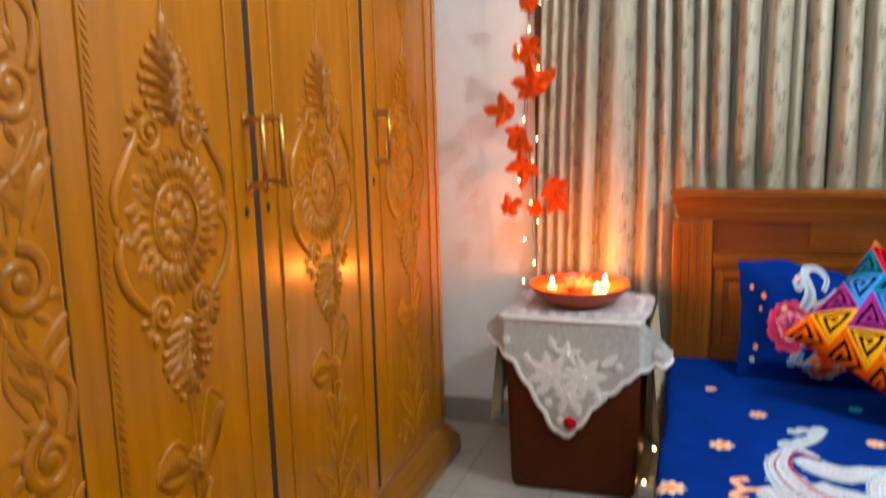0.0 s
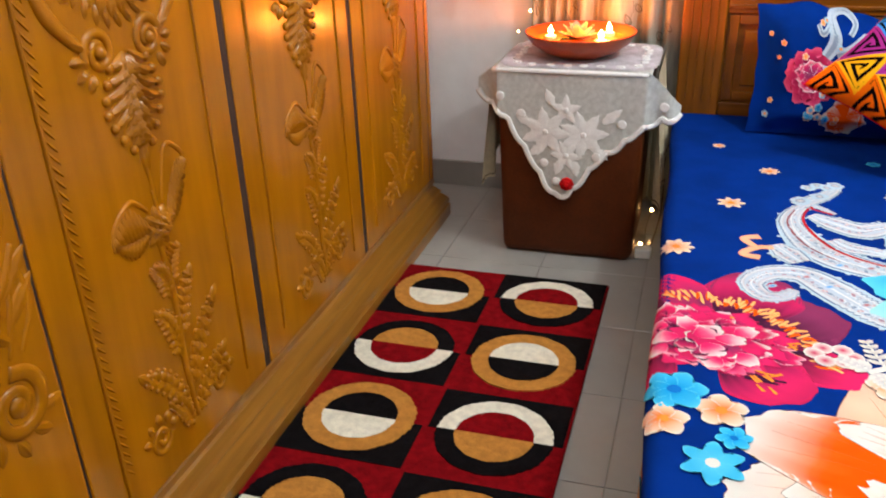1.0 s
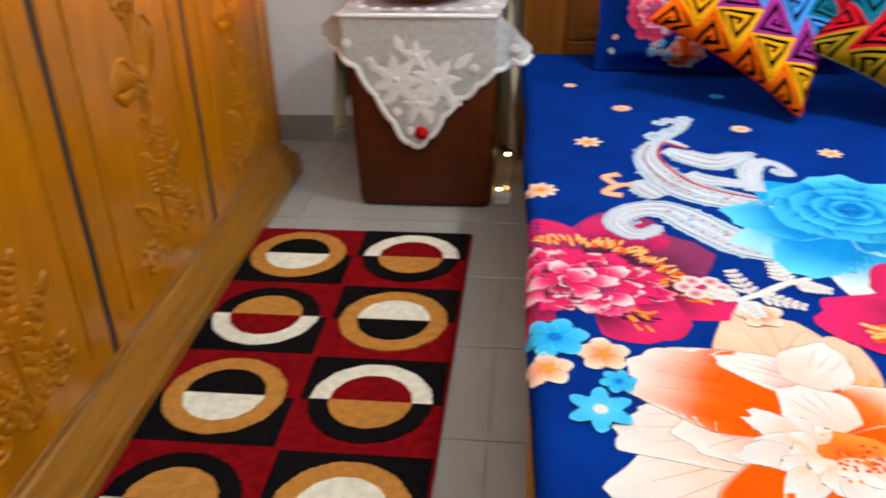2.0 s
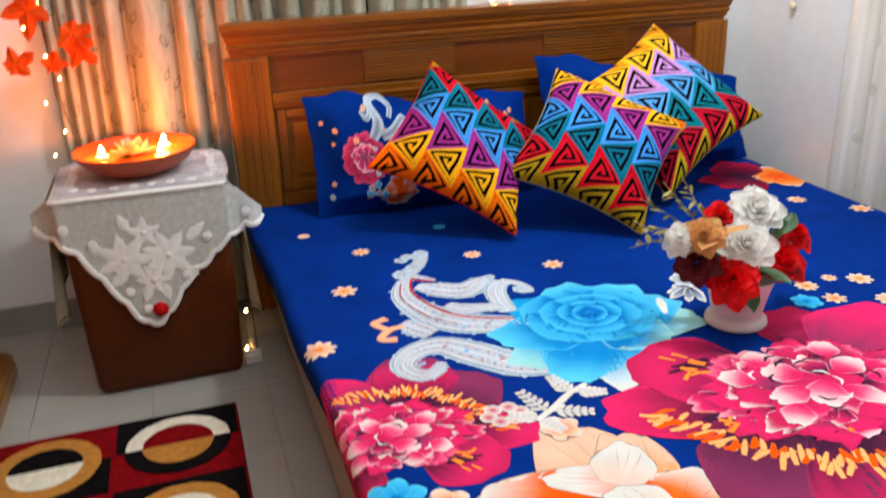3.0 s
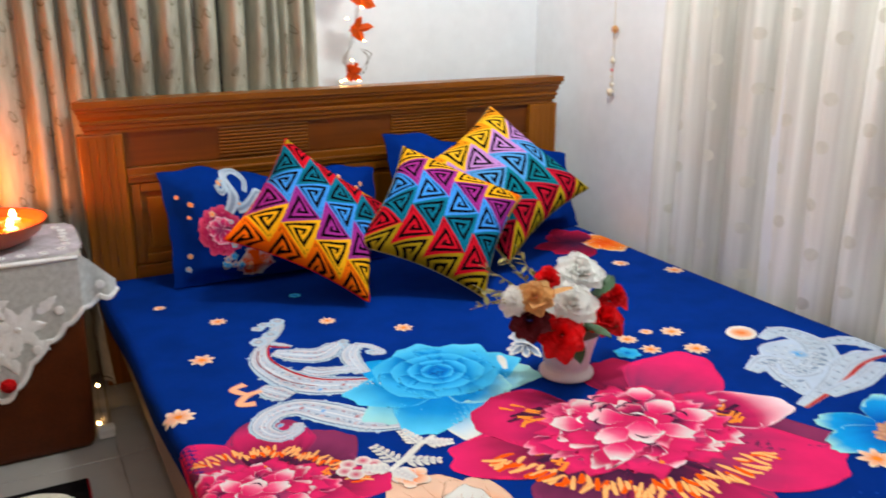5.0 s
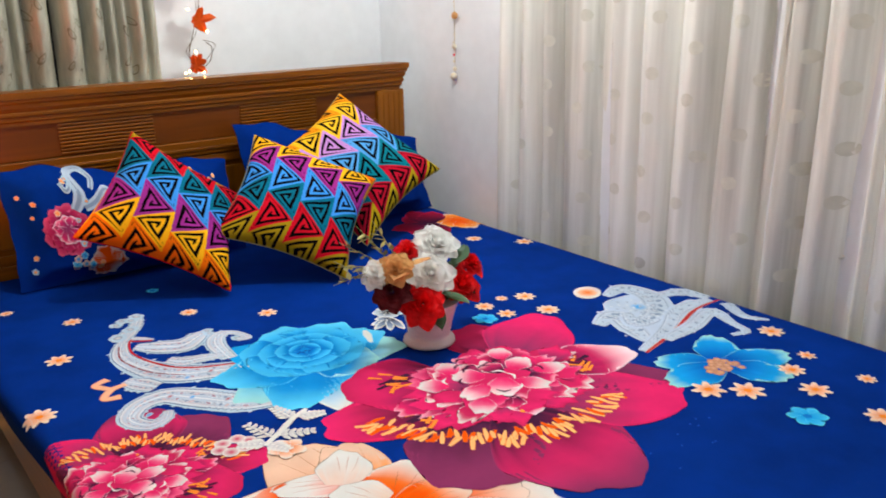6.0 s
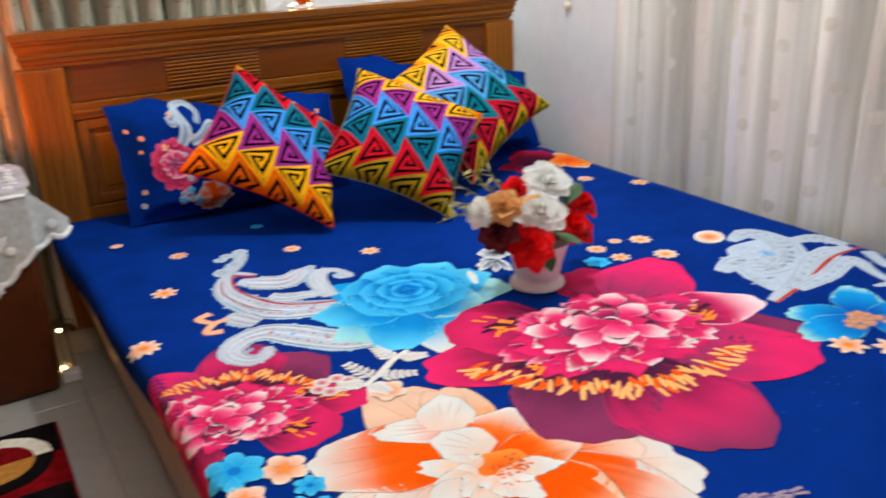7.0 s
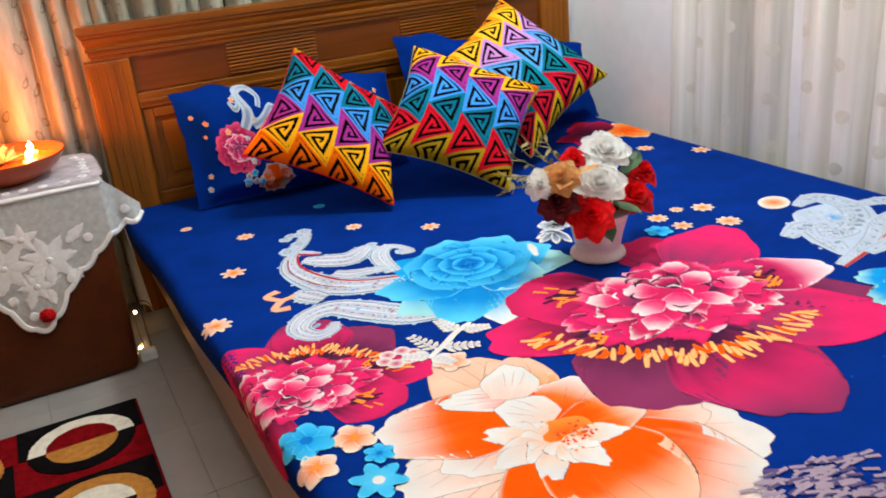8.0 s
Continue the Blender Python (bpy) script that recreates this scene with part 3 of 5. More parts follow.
for x0 in (0.006, 1.706):
    part("post", box(x0, 0.030, 0.0, x0 + 0.136, 0.0845, 0.867, 0.006), WOODZ, bed)
    for k in range(4):
        xx = x0 + 0.03 + 0.026 * k
        part("flute", tube([(xx, 0.030, 0.42), (xx, 0.030, 0.85)], 0.0028, 6, 1), WOODZ, bed)
part("frieze_panel", box(0.143, 0.045, 0.755, 1.705, 0.0515, 0.8665), PANEL, hb, "recessed red-brown panel")
for x0, x1 in ((0.452, 0.768), (1.095, 1.42)):
    for k in range(9):
        z = 0.760 + 0.0118 * k
        part("slat", box(x0, 0.036, z, x1, 0.0455, z + 0.007, 0.002), WOODX, hb)
part("rail", box(0.143, 0.034, 0.700, 1.705, 0.0515, 0.752, 0.004), WOODX, hb)
part("rail_bead", box(0.143, 0.028, 0.716, 1.705, 0.035, 0.728, 0.003), WOODX, hb)
part("lower_rail", box(0.143, 0.034, 0.36, 1.705, 0.0515, 0.415, 0.004), WOODX, hb)
for k in range(3):
    x0 = 0.150 + 0.52 * k
    x1 = x0 + 0.50
    for a in ((x0, 0.42, x0 + 0.03, 0.695), (x1 - 0.03, 0.42, x1, 0.695)):
        part("panel_frame", box(a[0], 0.040, a[1], a[2], 0.0515, a[3], 0.003), WOODZ, hb)
    for a in ((x0 + 0.031, 0.42, x1 - 0.031, 0.45), (x0 + 0.031, 0.665, x1 - 0.031, 0.695)):
        part("panel_frame", box(a[0], 0.040, a[1], a[2], 0.0515, a[3], 0.003), WOODX, hb)
    part("raised_panel", box(x0 + 0.05, 0.044, 0.47, x1 - 0.05, 0.0515, 0.645, 0.004), WOODZ, hb)
for x0, x1 in ((0.055, 0.085), (1.80, 1.83)):
    part("side_rail", box(x0, -2.46, 0.13, x1, 0.030, 0.300, 0.005), WOODY, bed)
part("foot_board", box(0.055, -2.50, 0.0, 1.83, -2.461, 0.36, 0.006), WOODX, bed)
part("slat_deck", box(0.0855, -2.46, 0.235, 1.7995, 0.029, 0.255), WOODX, bed)


def bed_left(y):
    return 0.004 + 0.03 * min(2.2, max(0.0, -y)) + 0.004 * math.sin(9 * y)


def bed_right(y):
    return 1.868 - 0.008 * -y


R_EDGE = 0.028


def on_sheet(x, y, lift=0.0):
    """The point of the bedsheet under (x, y): flat on top, rolled over the mattress's long edges."""
    z = BED + 0.0006 * math.sin(7 * x + 3 * y) + 0.0005 * math.sin(23 * x - 11 * y)
    for e, s in ((bed_left(y), 1), (bed_right(y), -1)):
        o = (e + s * R_EDGE - x) * s
        if o > 0:
            a = min(o / R_EDGE, math.pi / 2)
            down = max(0.0, o - R_EDGE * math.pi / 2)
            return Vector((e + s * R_EDGE - s * (R_EDGE + lift) * math.sin(a) + s * 0.12 * down, y, z - R_EDGE + (R_EDGE + lift) * math.cos(a) - down))
    return Vector((x, y, z + lift))


part("mattress", box(0.10, -2.44, 0.257, 1.79, 0.0, BED - 0.012, 0.02), CREAM, bed, "thin mattress under the sheet")
bedsheet = thing("bedsheet", "royal blue cotton bedsheet printed with large flowers", "bedsheet", at=(0.93, -1.0, BED))


def sheet_at(u, v):
    y = 0.018 - 2.475 * v
    e0, e1 = bed_left(y), bed_right(y)
    x = e0 - 0.075 + u * (e1 - e0 + 0.15)
    p = on_sheet(x, y)
    return p


part("cloth", grid(150, 120, sheet_at), SHEET, bedsheet, "plain royal blue ground", True)

# ---- the print of the bedsheet ----
HOT, ROSE, MAUVE, PLUM, PALE = rgb(232, 40, 108), rgb(205, 38, 92), rgb(140, 52, 96), rgb(70, 30, 62), rgb(250, 225, 232)
FLAMEY, GOLD, PEACH, WHITEP, BLUSH = rgb(246, 88, 2), rgb(252, 150, 60), rgb(246, 184, 146), rgb(229, 227, 224), rgb(236, 208, 194)
SKY, AZURE, DEEP, TEAL = rgb(90, 205, 248), rgb(20, 160, 232), rgb(4, 95, 190), rgb(160, 222, 224)
SILVER, STEEL, CRIMSON, INK = rgb(188, 202, 220), rgb(138, 154, 182), rgb(190, 40, 50), rgb(40, 24, 30)


def peony(pr):
    """The large magenta peony, about (0.95, -1.58)."""
    for b in ((0.82, -1.64, 0.63, -1.865, 0.150, PLUM, MAUVE, MAUVE), (1.10, -1.62, 1.305, -1.80, 0.085, PLUM, MAUVE, MAUVE),
              (0.88, -1.68, 0.865, -2.035, 0.165, PLUM, HOT, MAUVE), (0.99, -1.68, 1.245, -1.885, 0.140, MAUVE, HOT, HOT),
              (0.80, -1.56, 0.52, -1.495, 0.105, PLUM, ROSE, HOT), (1.06, -1.46, 1.12, -1.245, 0.105, PLUM, ROSE, ROSE),
              (1.07, -1.48, 1.345, -1.330, 0.130, MAUVE, HOT, HOT), (1.10, -1.57, 1.345, -1.640, 0.095, PLUM, HOT, PALE),
              (0.88, -1.48, 0.665, -1.345, 0.145, PLUM, HOT, ROSE)):
        pr.petal(*b, ruffle=0.030, seed=3, rim_from=0.62, nv=20, lobed=True)
    # stamens round the heart
    rnd = random.Random(5)
    arc = curve_points([(0.640, -1.530, 0), (0.690, -1.645, 0), (0.790, -1.735, 0), (0.880, -1.780, 0), (0.980, -1.785, 0), (1.115, -1.765, 0)], 9)
    for k, p in enumerate(arc):
        for j in range(2):
            q = Vector((0.93, -1.56, 0))
            d = (p - q).normalized()
            d.rotate(Euler((0, 0, rnd.uniform(-0.5, 0.5))))
            s = p - d * rnd.uniform(-0.016, 0.03)
            e = s + d * rnd.uniform(0.025, 0.055)
            pr.stroke([s, (s + e) / 2 + Vector((rnd.uniform(-0.004, 0.004),) * 3), e], [0.003, 0.0065, 0.0045], rgb(255, 190, 120) if rnd.random() < 0.65 else FLAMEY, rgb(240, 110, 40), 3)
    pr.disc(0.97, -1.57, 0.125, ROSE, HOT)
    # ruffled inner petals
    for k in range(17):
        a = 2 * math.pi * k / 17 + 0.2
        r0, r1 = 0.08, rnd.uniform(0.15, 0.21)
        x, y = 0.96 + 1.25 * r0 * math.cos(a), -1.57 + 0.9 * r0 * math.sin(a)
        pr.petal(x, y, 0.96 + 1.25 * r1 * math.cos(a), -1.57 + 0.95 * r1 * math.sin(a), 0.062, PLUM if k % 3 == 0 else MAUVE, HOT, ROSE if k % 4 else PALE, ruffle=0.09, seed=k, nu=10, nv=10)
    for cx, cy, n in ((0.775, -1.40, 9), (0.74, -1.58, 6), (1.19, -1.60, 7), (0.90, -1.65, 5)):
        for k in range(4):
            pr.stroke([(cx + rnd.uniform(-0.06, 0.02), cy + rnd.uniform(-0.02, 0.02)), (cx + rnd.uniform(0.0, 0.05), cy + rnd.uniform(-0.03, 0.03))], [0.004, 0.008], PLUM, PLUM, 3)
        for k in range(n):
            a = rnd.uniform(2.2, 4.0)
            x, y = cx + rnd.uniform(-0.02, 0.04), cy + rnd.uniform(-0.04, 0.03)
            pr.stroke([(x, y), (x + 0.035 * math.cos(a), y + 0.035 * math.sin(a))], [0.003, 0.006], GOLD, FLAMEY, 3)
    for k in range(46):
        a = 2.399 * k + rnd.uniform(-0.3, 0.3)
        q = 0.205 * math.sqrt(1 - k / 50) * rnd.uniform(0.75, 1.1)
        x, y = 0.965 + 0.95 * q * math.cos(a), -1.555 + 0.58 * q * math.sin(a)
        L = rnd.uniform(0.055, 0.110)
        b = a + rnd.uniform(-0.9, 0.9)
        rim = (WHITEP, rgb(240, 110, 150), HOT, ROSE, rgb(246, 170, 190))[k % 5]
        pr.petal(x, y, x + L * math.cos(b), y + 0.75 * L * math.sin(b), rnd.uniform(0.030, 0.052), (PLUM, MAUVE, ROSE)[k % 3], HOT if k % 4 else ROSE, rim, ruffle=0.11, seed=40 + k, nu=9, nv=9, rim_from=rnd.uniform(0.6, 0.85))
    # a few large pale petals curl over the heart
    for x, y, tx, ty, w in ((0.955, -1.52, 0.895, -1.465, 0.040), (0.985, -1.55, 0.925, -1.625, 0.042), (1.03, -1.53, 1.105, -1.50, 0.036), (1.0, -1.58, 1.045, -1.65, 0.034), (0.93, -1.56, 0.845, -1.575, 0.034), (0.86, -1.50, 0.80, -1.46, 0.036), (0.88, -1.60, 0.83, -1.655, 0.034), (1.07, -1.57, 1.15, -1.59, 0.034), (1.05, -1.47, 1.09, -1.415, 0.034), (0.90, -1.46, 0.925, -1.40, 0.034)):
        pr.petal(x, y, tx, ty, w, HOT, rgb(244, 130, 165), WHITEP, ruffle=0.05, seed=61, rim_from=0.45)
    for k in range(16):
        a = rnd.uniform(0, 6.28)
        r = rnd.uniform(0.03, 0.16)
        x, y = 0.97 + r * math.cos(a), -1.56 + r * math.sin(a)
        pr.stroke([(x, y), (x + 0.02 * math.cos(a + 1.3), y + 0.02 * math.sin(a + 1.3)), (x + 0.035 * math.cos(a + 1.8), y + 0.035 * math.sin(a + 1.8))], [0.001, 0.004, 0.001], PLUM if k % 3 else WHITEP, n=4)


def lily(pr):
    """The orange and white flower, about (0.45, -1.83): pale outer petals with a fine dark outline, orange ones within."""
    PALEP, LINE = rgb(240, 198, 172), rgb(120, 70, 50)
    petals = ((0.45, -1.74, 0.420, -1.500, 0.110, PEACH, PALEP, PALEP, 0.16), (0.48, -1.74, 0.525, -1.555, 0.075, GOLD, PALEP, PALEP, 0.16),
              (0.44, -1.85, 0.230, -2.070, 0.135, BLUSH, WHITEP, WHITEP, 0.2), (0.44, -1.82, 0.170, -1.935, 0.100, PALEP, BLUSH, WHITEP, 0.2),
              (0.43, -1.79, 0.172, -1.815, 0.082, PALEP, BLUSH, WHITEP, 0.2), (0.42, -1.78, 0.262, -1.822, 0.075, GOLD, BLUSH, WHITEP, 0.1),
              (0.48, -1.755, 0.192, -1.665, 0.105, FLAMEY, GOLD, WHITEP, 0.52),
              (0.52, -1.85, 0.735, -2.030, 0.120, GOLD, BLUSH, WHITEP, 0.22), (0.50, -1.83, 0.705, -1.935, 0.085, FLAMEY, PEACH, BLUSH, 0.40),
              (0.50, -1.86, 0.640, -2.130, 0.120, FLAMEY, PEACH, WHITEP, 0.40),
              (0.46, -1.84, 0.360, -2.120, 0.135, FLAMEY, GOLD, PALEP, 0.50), (0.47, -1.83, 0.500, -2.090, 0.125, FLAMEY, GOLD, PALEP, 0.52),
              (0.46, -1.82, 0.605, -1.725, 0.105, FLAMEY, GOLD, WHITEP, 0.42), (0.48, -1.83, 0.630, -1.835, 0.062, FLAMEY, GOLD, BLUSH, 0.4),
              (0.50, -1.705, 0.342, -1.630, 0.045, FLAMEY, WHITEP, WHITEP, 0.1), (0.45, -1.69, 0.520, -1.592, 0.058, BLUSH, WHITEP, WHITEP, 0.1),
              (0.485, -1.790, 0.428, -1.700, 0.060, BLUSH, WHITEP, WHITEP, 0.1))
    for n, b in enumerate(petals):
        bx, by, tx, ty, w = b[:5]
        kw = dict(ruffle=0.045, blunt=0.50, base=0.50, streak=0.16, seed=9 + n, nu=18, nv=24, lobed=True)
        d = Vector((tx - bx, ty - by))
        e = d.normalized() * 0.0009
        pr.petal(bx, by, tx + e.x, ty + e.y, w + 0.0008, LINE, LINE, LINE, **kw)
        pr.petal(*b[:8], rim_from=0.60, reach=b[8], **kw)
        nn = Vector((-d.y, d.x)).normalized()
        for s in (-0.5, -0.12, 0.3):
            pts = [Vector((bx, by)) + d * u * (1 - 0.10 * s * s) + nn * w * s * (u ** 0.7 + 0.09 * math.sin(7 * u + 5 * s)) for u in (0.35, 0.52, 0.70, 0.84)]
            pr.stroke(pts, [0.0001, 0.0005, 0.0002], rgb(190, 110, 66), n=4)
    rnd = random.Random(8)
    pr.disc(0.472, -1.838, 0.060, FLAMEY, GOLD, 0.8, wob=0.06)
    # white ruffles round the heart
    for k in range(15):
        a = 1.9 + 3.9 * k / 14
        r = 0.052 + 0.030 * (k % 3)
        bx, by = 0.452 + 0.35 * r * math.cos(a), -1.832 + 0.3 * r * math.sin(a)
        tx, ty = 0.452 + r * 1.1 * math.cos(a), -1.832 + r * math.sin(a)
        pr.petal(bx, by, tx, ty, 0.0290, LINE, LINE, LINE, ruffle=0.09, seed=k, nu=6, nv=10, blunt=0.6, lobed=True)
        pr.petal(bx, by, tx, ty, 0.0283, BLUSH if k % 2 else PALEP, WHITEP, WHITEP, ruffle=0.09, seed=k, nu=6, nv=10, blunt=0.6, lobed=True)
    for k in range(60):
        x, y = 0.488 + rnd.gauss(0, 0.020), -1.853 + rnd.gauss(0, 0.014)
        pr.disc(x, y, 0.0032, rgb(225, 70, 40), GOLD if k % 2 else rgb(220, 80, 50), n=6)


def blue_rose(pr):
    c = (0.69, -1.15)
    for x, y, w, c1, c2 in ((0.925, -1.215, 0.10, TEAL, TEAL), (0.455, -1.270, 0.10, SKY, TEAL), (0.915, -1.105, 0.10, AZURE, SKY), (0.630, -1.430, 0.10, SKY, WHITEP),
                            (0.520, -1.370, 0.10, AZURE, SKY), (0.445, -1.140, 0.10, AZURE, SKY), (0.545, -0.990, 0.10, AZURE, AZURE), (0.700, -0.930, 0.11, AZURE, SKY),
                            (0.850, -0.985, 0.11, AZURE, SKY), (0.800, -1.290, 0.10, AZURE, TEAL)):
        pr.petal(*c, x, y, w, mix(DEEP, AZURE, 0.5), c1, c2, ruffle=0.04, seed=2, rim_from=0.62, reach=0.35, nv=20, lobed=True)
    for ring, (r, n) in enumerate(((0.16, 7), (0.115, 6), (0.075, 5), (0.045, 4))):
        for k in range(n):
            a = 2 * math.pi * k / n + ring * 0.7
            x, y = c[0] + 0.01 + 0.3 * r * math.cos(a), c[1] + 0.05 + 0.25 * r * math.sin(a)
            pr.petal(x, y, x + 0.75 * r * math.cos(a), y + 0.62 * r * math.sin(a), 0.66 * r, mix(DEEP, AZURE, 0.1), AZURE, mix(AZURE, SKY, 0.6), ruffle=0.03, seed=ring * 9 + k, nu=10, nv=10, rim_from=0.5, streak=0.05)
    for k in range(5):
        pr.disc(c[0] + 0.008 * k - 0.015, c[1] + 0.04 + 0.004 * (k % 2), 0.004, INK, DEEP, n=6)
    pr.stroke([(0.86, -1.17), (0.88, -1.12), (0.89, -1.09)], [0.006, 0.014, 0.006], WHITEP, SKY)


def paisley(pr):
    edge = rgb(178, 206, 226)

    def band(pts, ws):
        ws = [1.1 * w for w in ws]
        pp = curve_points([(q[0], q[1], 0) for q in pts], 9)
        for i in range(1, len(pp) - 1, 3):
            d = (pp[i + 1] - pp[i - 1]).normalized()
            w = ws[min(len(ws) - 1, round(i / 9))]
            for s in (-1, 1):
                pr.disc(pp[i].x - s * d.y * 0.92 * w, pp[i].y + s * d.x * 0.94 * w, 0.002 + 0.09 * w, SILVER, edge, 0.8, i, 0.1, n=9)
        pr.stroke(pts, ws, SILVER, edge)
        pr.stroke(pts, [w * 0.86 for w in ws], rgb(120, 138, 172), rgb(120, 138, 172))
        pr.stroke(pts, [w * 0.76 for w in ws], rgb(214, 222, 232), rgb(206, 214, 224))
        pr.stroke(pts, [w * 0.58 for w in ws], SILVER, rgb(206, 196, 204))
        for i, p in enumerate(curve_points([(q[0], q[1], 0) for q in pts], 7)):
            j = min(len(ws) - 1, round(i / 7))
            for s in (-1, 1):
                pr.disc(p.x + s * 0.24 * ws[j], p.y + 0.27 * s * ws[j], 0.13 * ws[j], rgb(232, 232, 236) if i % 2 else STEEL, STEEL if i % 3 else rgb(190, 120, 130), 0.6, 0.4 * i, n=7)
        for s in (-1, 1):
            pr.stroke([(q[0] + s * 0.0, q[1] + 0.0) for q in pts], [w * 0.06 for w in ws], rgb(225, 228, 234), n=6)
    s1 = [(0.525, -1.085), (0.41, -1.035), (0.351, -0.966), (0.318, -0.849), (0.339, -0.759), (0.38, -0.732), (0.42, -0.775)]
    band(s1, [0.035, 0.048, 0.045, 0.030, 0.018, 0.010, 0.007])
    pr.stroke([(x + 0.028, y + 0.02) for x, y in s1[:5]] + [(0.375, -0.752), (0.415, -0.777)], [0.003, 0.004, 0.004, 0.003, 0.004, 0.005], CRIMSON)
    pr.stroke([(x - 0.008, y - 0.004) for x, y in s1[1:5]], [0.002, 0.003, 0.002], rgb(150, 90, 100))
    band([(0.341, -0.735), (0.379, -0.69), (0.419, -0.639), (0.436, -0.585), (0.381, -0.606)], [0.020, 0.022, 0.018, 0.014, 0.008])
    band([(0.53, -1.30), (0.449, -1.257), (0.381, -1.179), (0.325, -1.12), (0.262, -1.125), (0.222, -1.176), (0.245, -1.229), (0.285, -1.222), (0.303, -1.191)], [0.030, 0.046, 0.046, 0.036, 0.030, 0.026, 0.022, 0.016, 0.010])
    band([(0.366, -0.79), (0.414, -0.835), (0.465, -0.865), (0.511, -0.84), (0.544, -0.816)], [0.016, 0.038, 0.042, 0.030, 0.016])
    for x, y, r in ((0.372, -0.612, 0.020), (0.395, -0.588, 0.018), (0.440, -0.580, 0.024), (0.418, -0.60, 0.02), (0.348, -0.705, 0.028), (0.395, -0.665, 0.024), (0.555, -0.812, 0.018), (0.552, -0.835, 0.015), (0.60, -0.912, 0.020)):
        pr.disc(x, y, r, SILVER, edge, 0.85, x * 40, 0.12, n=14)
        pr.disc(x, y, r * 0.5, rgb(222, 214, 216), STEEL, 0.8, x * 20, n=10)
    band([(0.528, -1.02), (0.535, -0.915), (0.566, -0.862), (0.605, -0.868), (0.622, -0.924), (0.596, -0.917)], [0.020, 0.026, 0.022, 0.012, 0.012, 0.014])
    band([(0.40, -0.93), (0.43, -0.966), (0.469, -0.975), (0.525, -0.99)], [0.018, 0.026, 0.022, 0.016])
    band([(0.276, -0.98), (0.30, -1.02), (0.325, -1.06)], [0.016, 0.036, 0.026])
    for pts in ([(0.273, -0.998), (0.236, -1.006), (0.208, -1.044), (0.243, -1.055)], [(0.236, -1.003), (0.212, -0.962), (0.246, -0.945)]):
        pr.stroke(pts, [0.008, 0.011, 0.010, 0.013], PEACH, rgb(225, 140, 120))
    rnd = random.Random(4)
    for k in range(60):
        t = rnd.random()
        i = min(int(t * 3), 2)
        p = Vector(s1[i]).lerp(Vector(s1[i + 1]), t * 3 - i)
        pr.disc(p.x + rnd.uniform(-0.022, 0.022), p.y + rnd.uniform(-0.012, 0.012), 0.0035, rgb(236, 236, 240) if k % 2 else STEEL, SILVER, n=6)
    for x, y, c in ((0.33, -1.13, CRIMSON), (0.37, -1.165, AZURE), (0.43, -1.225, CRIMSON), (0.40, -1.06, AZURE), (0.46, -1.06, CRIMSON), (0.262, -1.185, AZURE)):
        pr.disc(x, y, 0.011, c, SILVER, 0.6, 0.6, n=12)


def paisley_far(pr):
    edge = rgb(190, 205, 228)

    def band(pts, ws):
        ws = [0.9 * w for w in ws]
        pp = curve_points([(q[0], q[1], 0) for q in pts], 9)
        for i in range(1, len(pp) - 1, 3):
            d = (pp[i + 1] - pp[i - 1]).normalized()
            w = ws[min(len(ws) - 1, round(i / 9))]
            for s in (-1, 1):
                pr.disc(pp[i].x - s * d.y * 0.92 * w, pp[i].y + s * d.x * 0.94 * w, 0.002 + 0.09 * w, SILVER, edge, 0.8, i, 0.1, n=9)
        pr.stroke(pts, ws, SILVER, edge)
        pr.stroke(pts, [w * 0.78 for w in ws], STEEL, SILVER)
        pr.stroke(pts, [w * 0.55 for w in ws], SILVER, rgb(205, 212, 226))
        for i, p in enumerate(curve_points([(q[0], q[1], 0) for q in pts], 7)):
            j = min(len(ws) - 1, round(i / 7))
            pr.disc(p.x + 0.3 * ws[j] * (-1) ** i, p.y, 0.25 * ws[j], rgb(226, 230, 238) if i % 2 else STEEL, STEEL, 0.6, 0.4 * i, n=7)
    pr.disc(1.595, -1.455, 0.105, SILVER, rgb(190, 205, 228), 0.9, 0.3, 0.05)
    pr.disc(1.49, -1.56, 0.075, SILVER, rgb(190, 205, 228), 0.8, 0.9, 0.06)
    pr.disc(1.72, -1.545, 0.06, SILVER, rgb(190, 205, 228), 0.6, 0.2, 0.06)
    band([(1.41, -1.47), (1.50, -1.45), (1.47, -1.54), (1.43, -1.63)], [0.02, 0.05, 0.05, 0.02])
    band([(1.595, -1.337), (1.69, -1.324), (1.69, -1.43), (1.60, -1.52), (1.50, -1.53), (1.54, -1.46)], [0.015, 0.04, 0.055, 0.055, 0.04, 0.02])
    band([(1.367, -1.658), (1.53, -1.61), (1.67, -1.545), (1.81, -1.555)], [0.012, 0.03, 0.035, 0.02])
    pr.stroke([(1.367, -1.672), (1.54, -1.63), (1.70, -1.575), (1.83, -1.57)], [0.004, 0.007, 0.006, 0.003], CRIMSON, PEACH)
    band([(1.72, -1.43), (1.80, -1.46), (1.82, -1.54)], [0.02, 0.035, 0.02])
    band([(1.47, -1.65), (1.60, -1.64), (1.73, -1.61), (1.70, -1.70), (1.68, -1.756), (1.63, -1.745)], [0.02, 0.03, 0.03, 0.016, 0.014, 0.008])
    band([(1.82, -1.60), (1.77, -1.69), (1.80, -1.75)], [0.022, 0.018, 0.008])
    pr.disc(1.60, -1.455, 0.028, AZURE, SILVER, n=14)
    for k in range(40):
        a, r = 2.4 * k, 0.014 * math.sqrt(k)
        pr.disc(1.57 + r * math.cos(a), -1.47 + r * math.sin(a), 0.008, rgb(226, 230, 238) if k % 2 else STEEL, SILVER, 0.6, a, n=7)


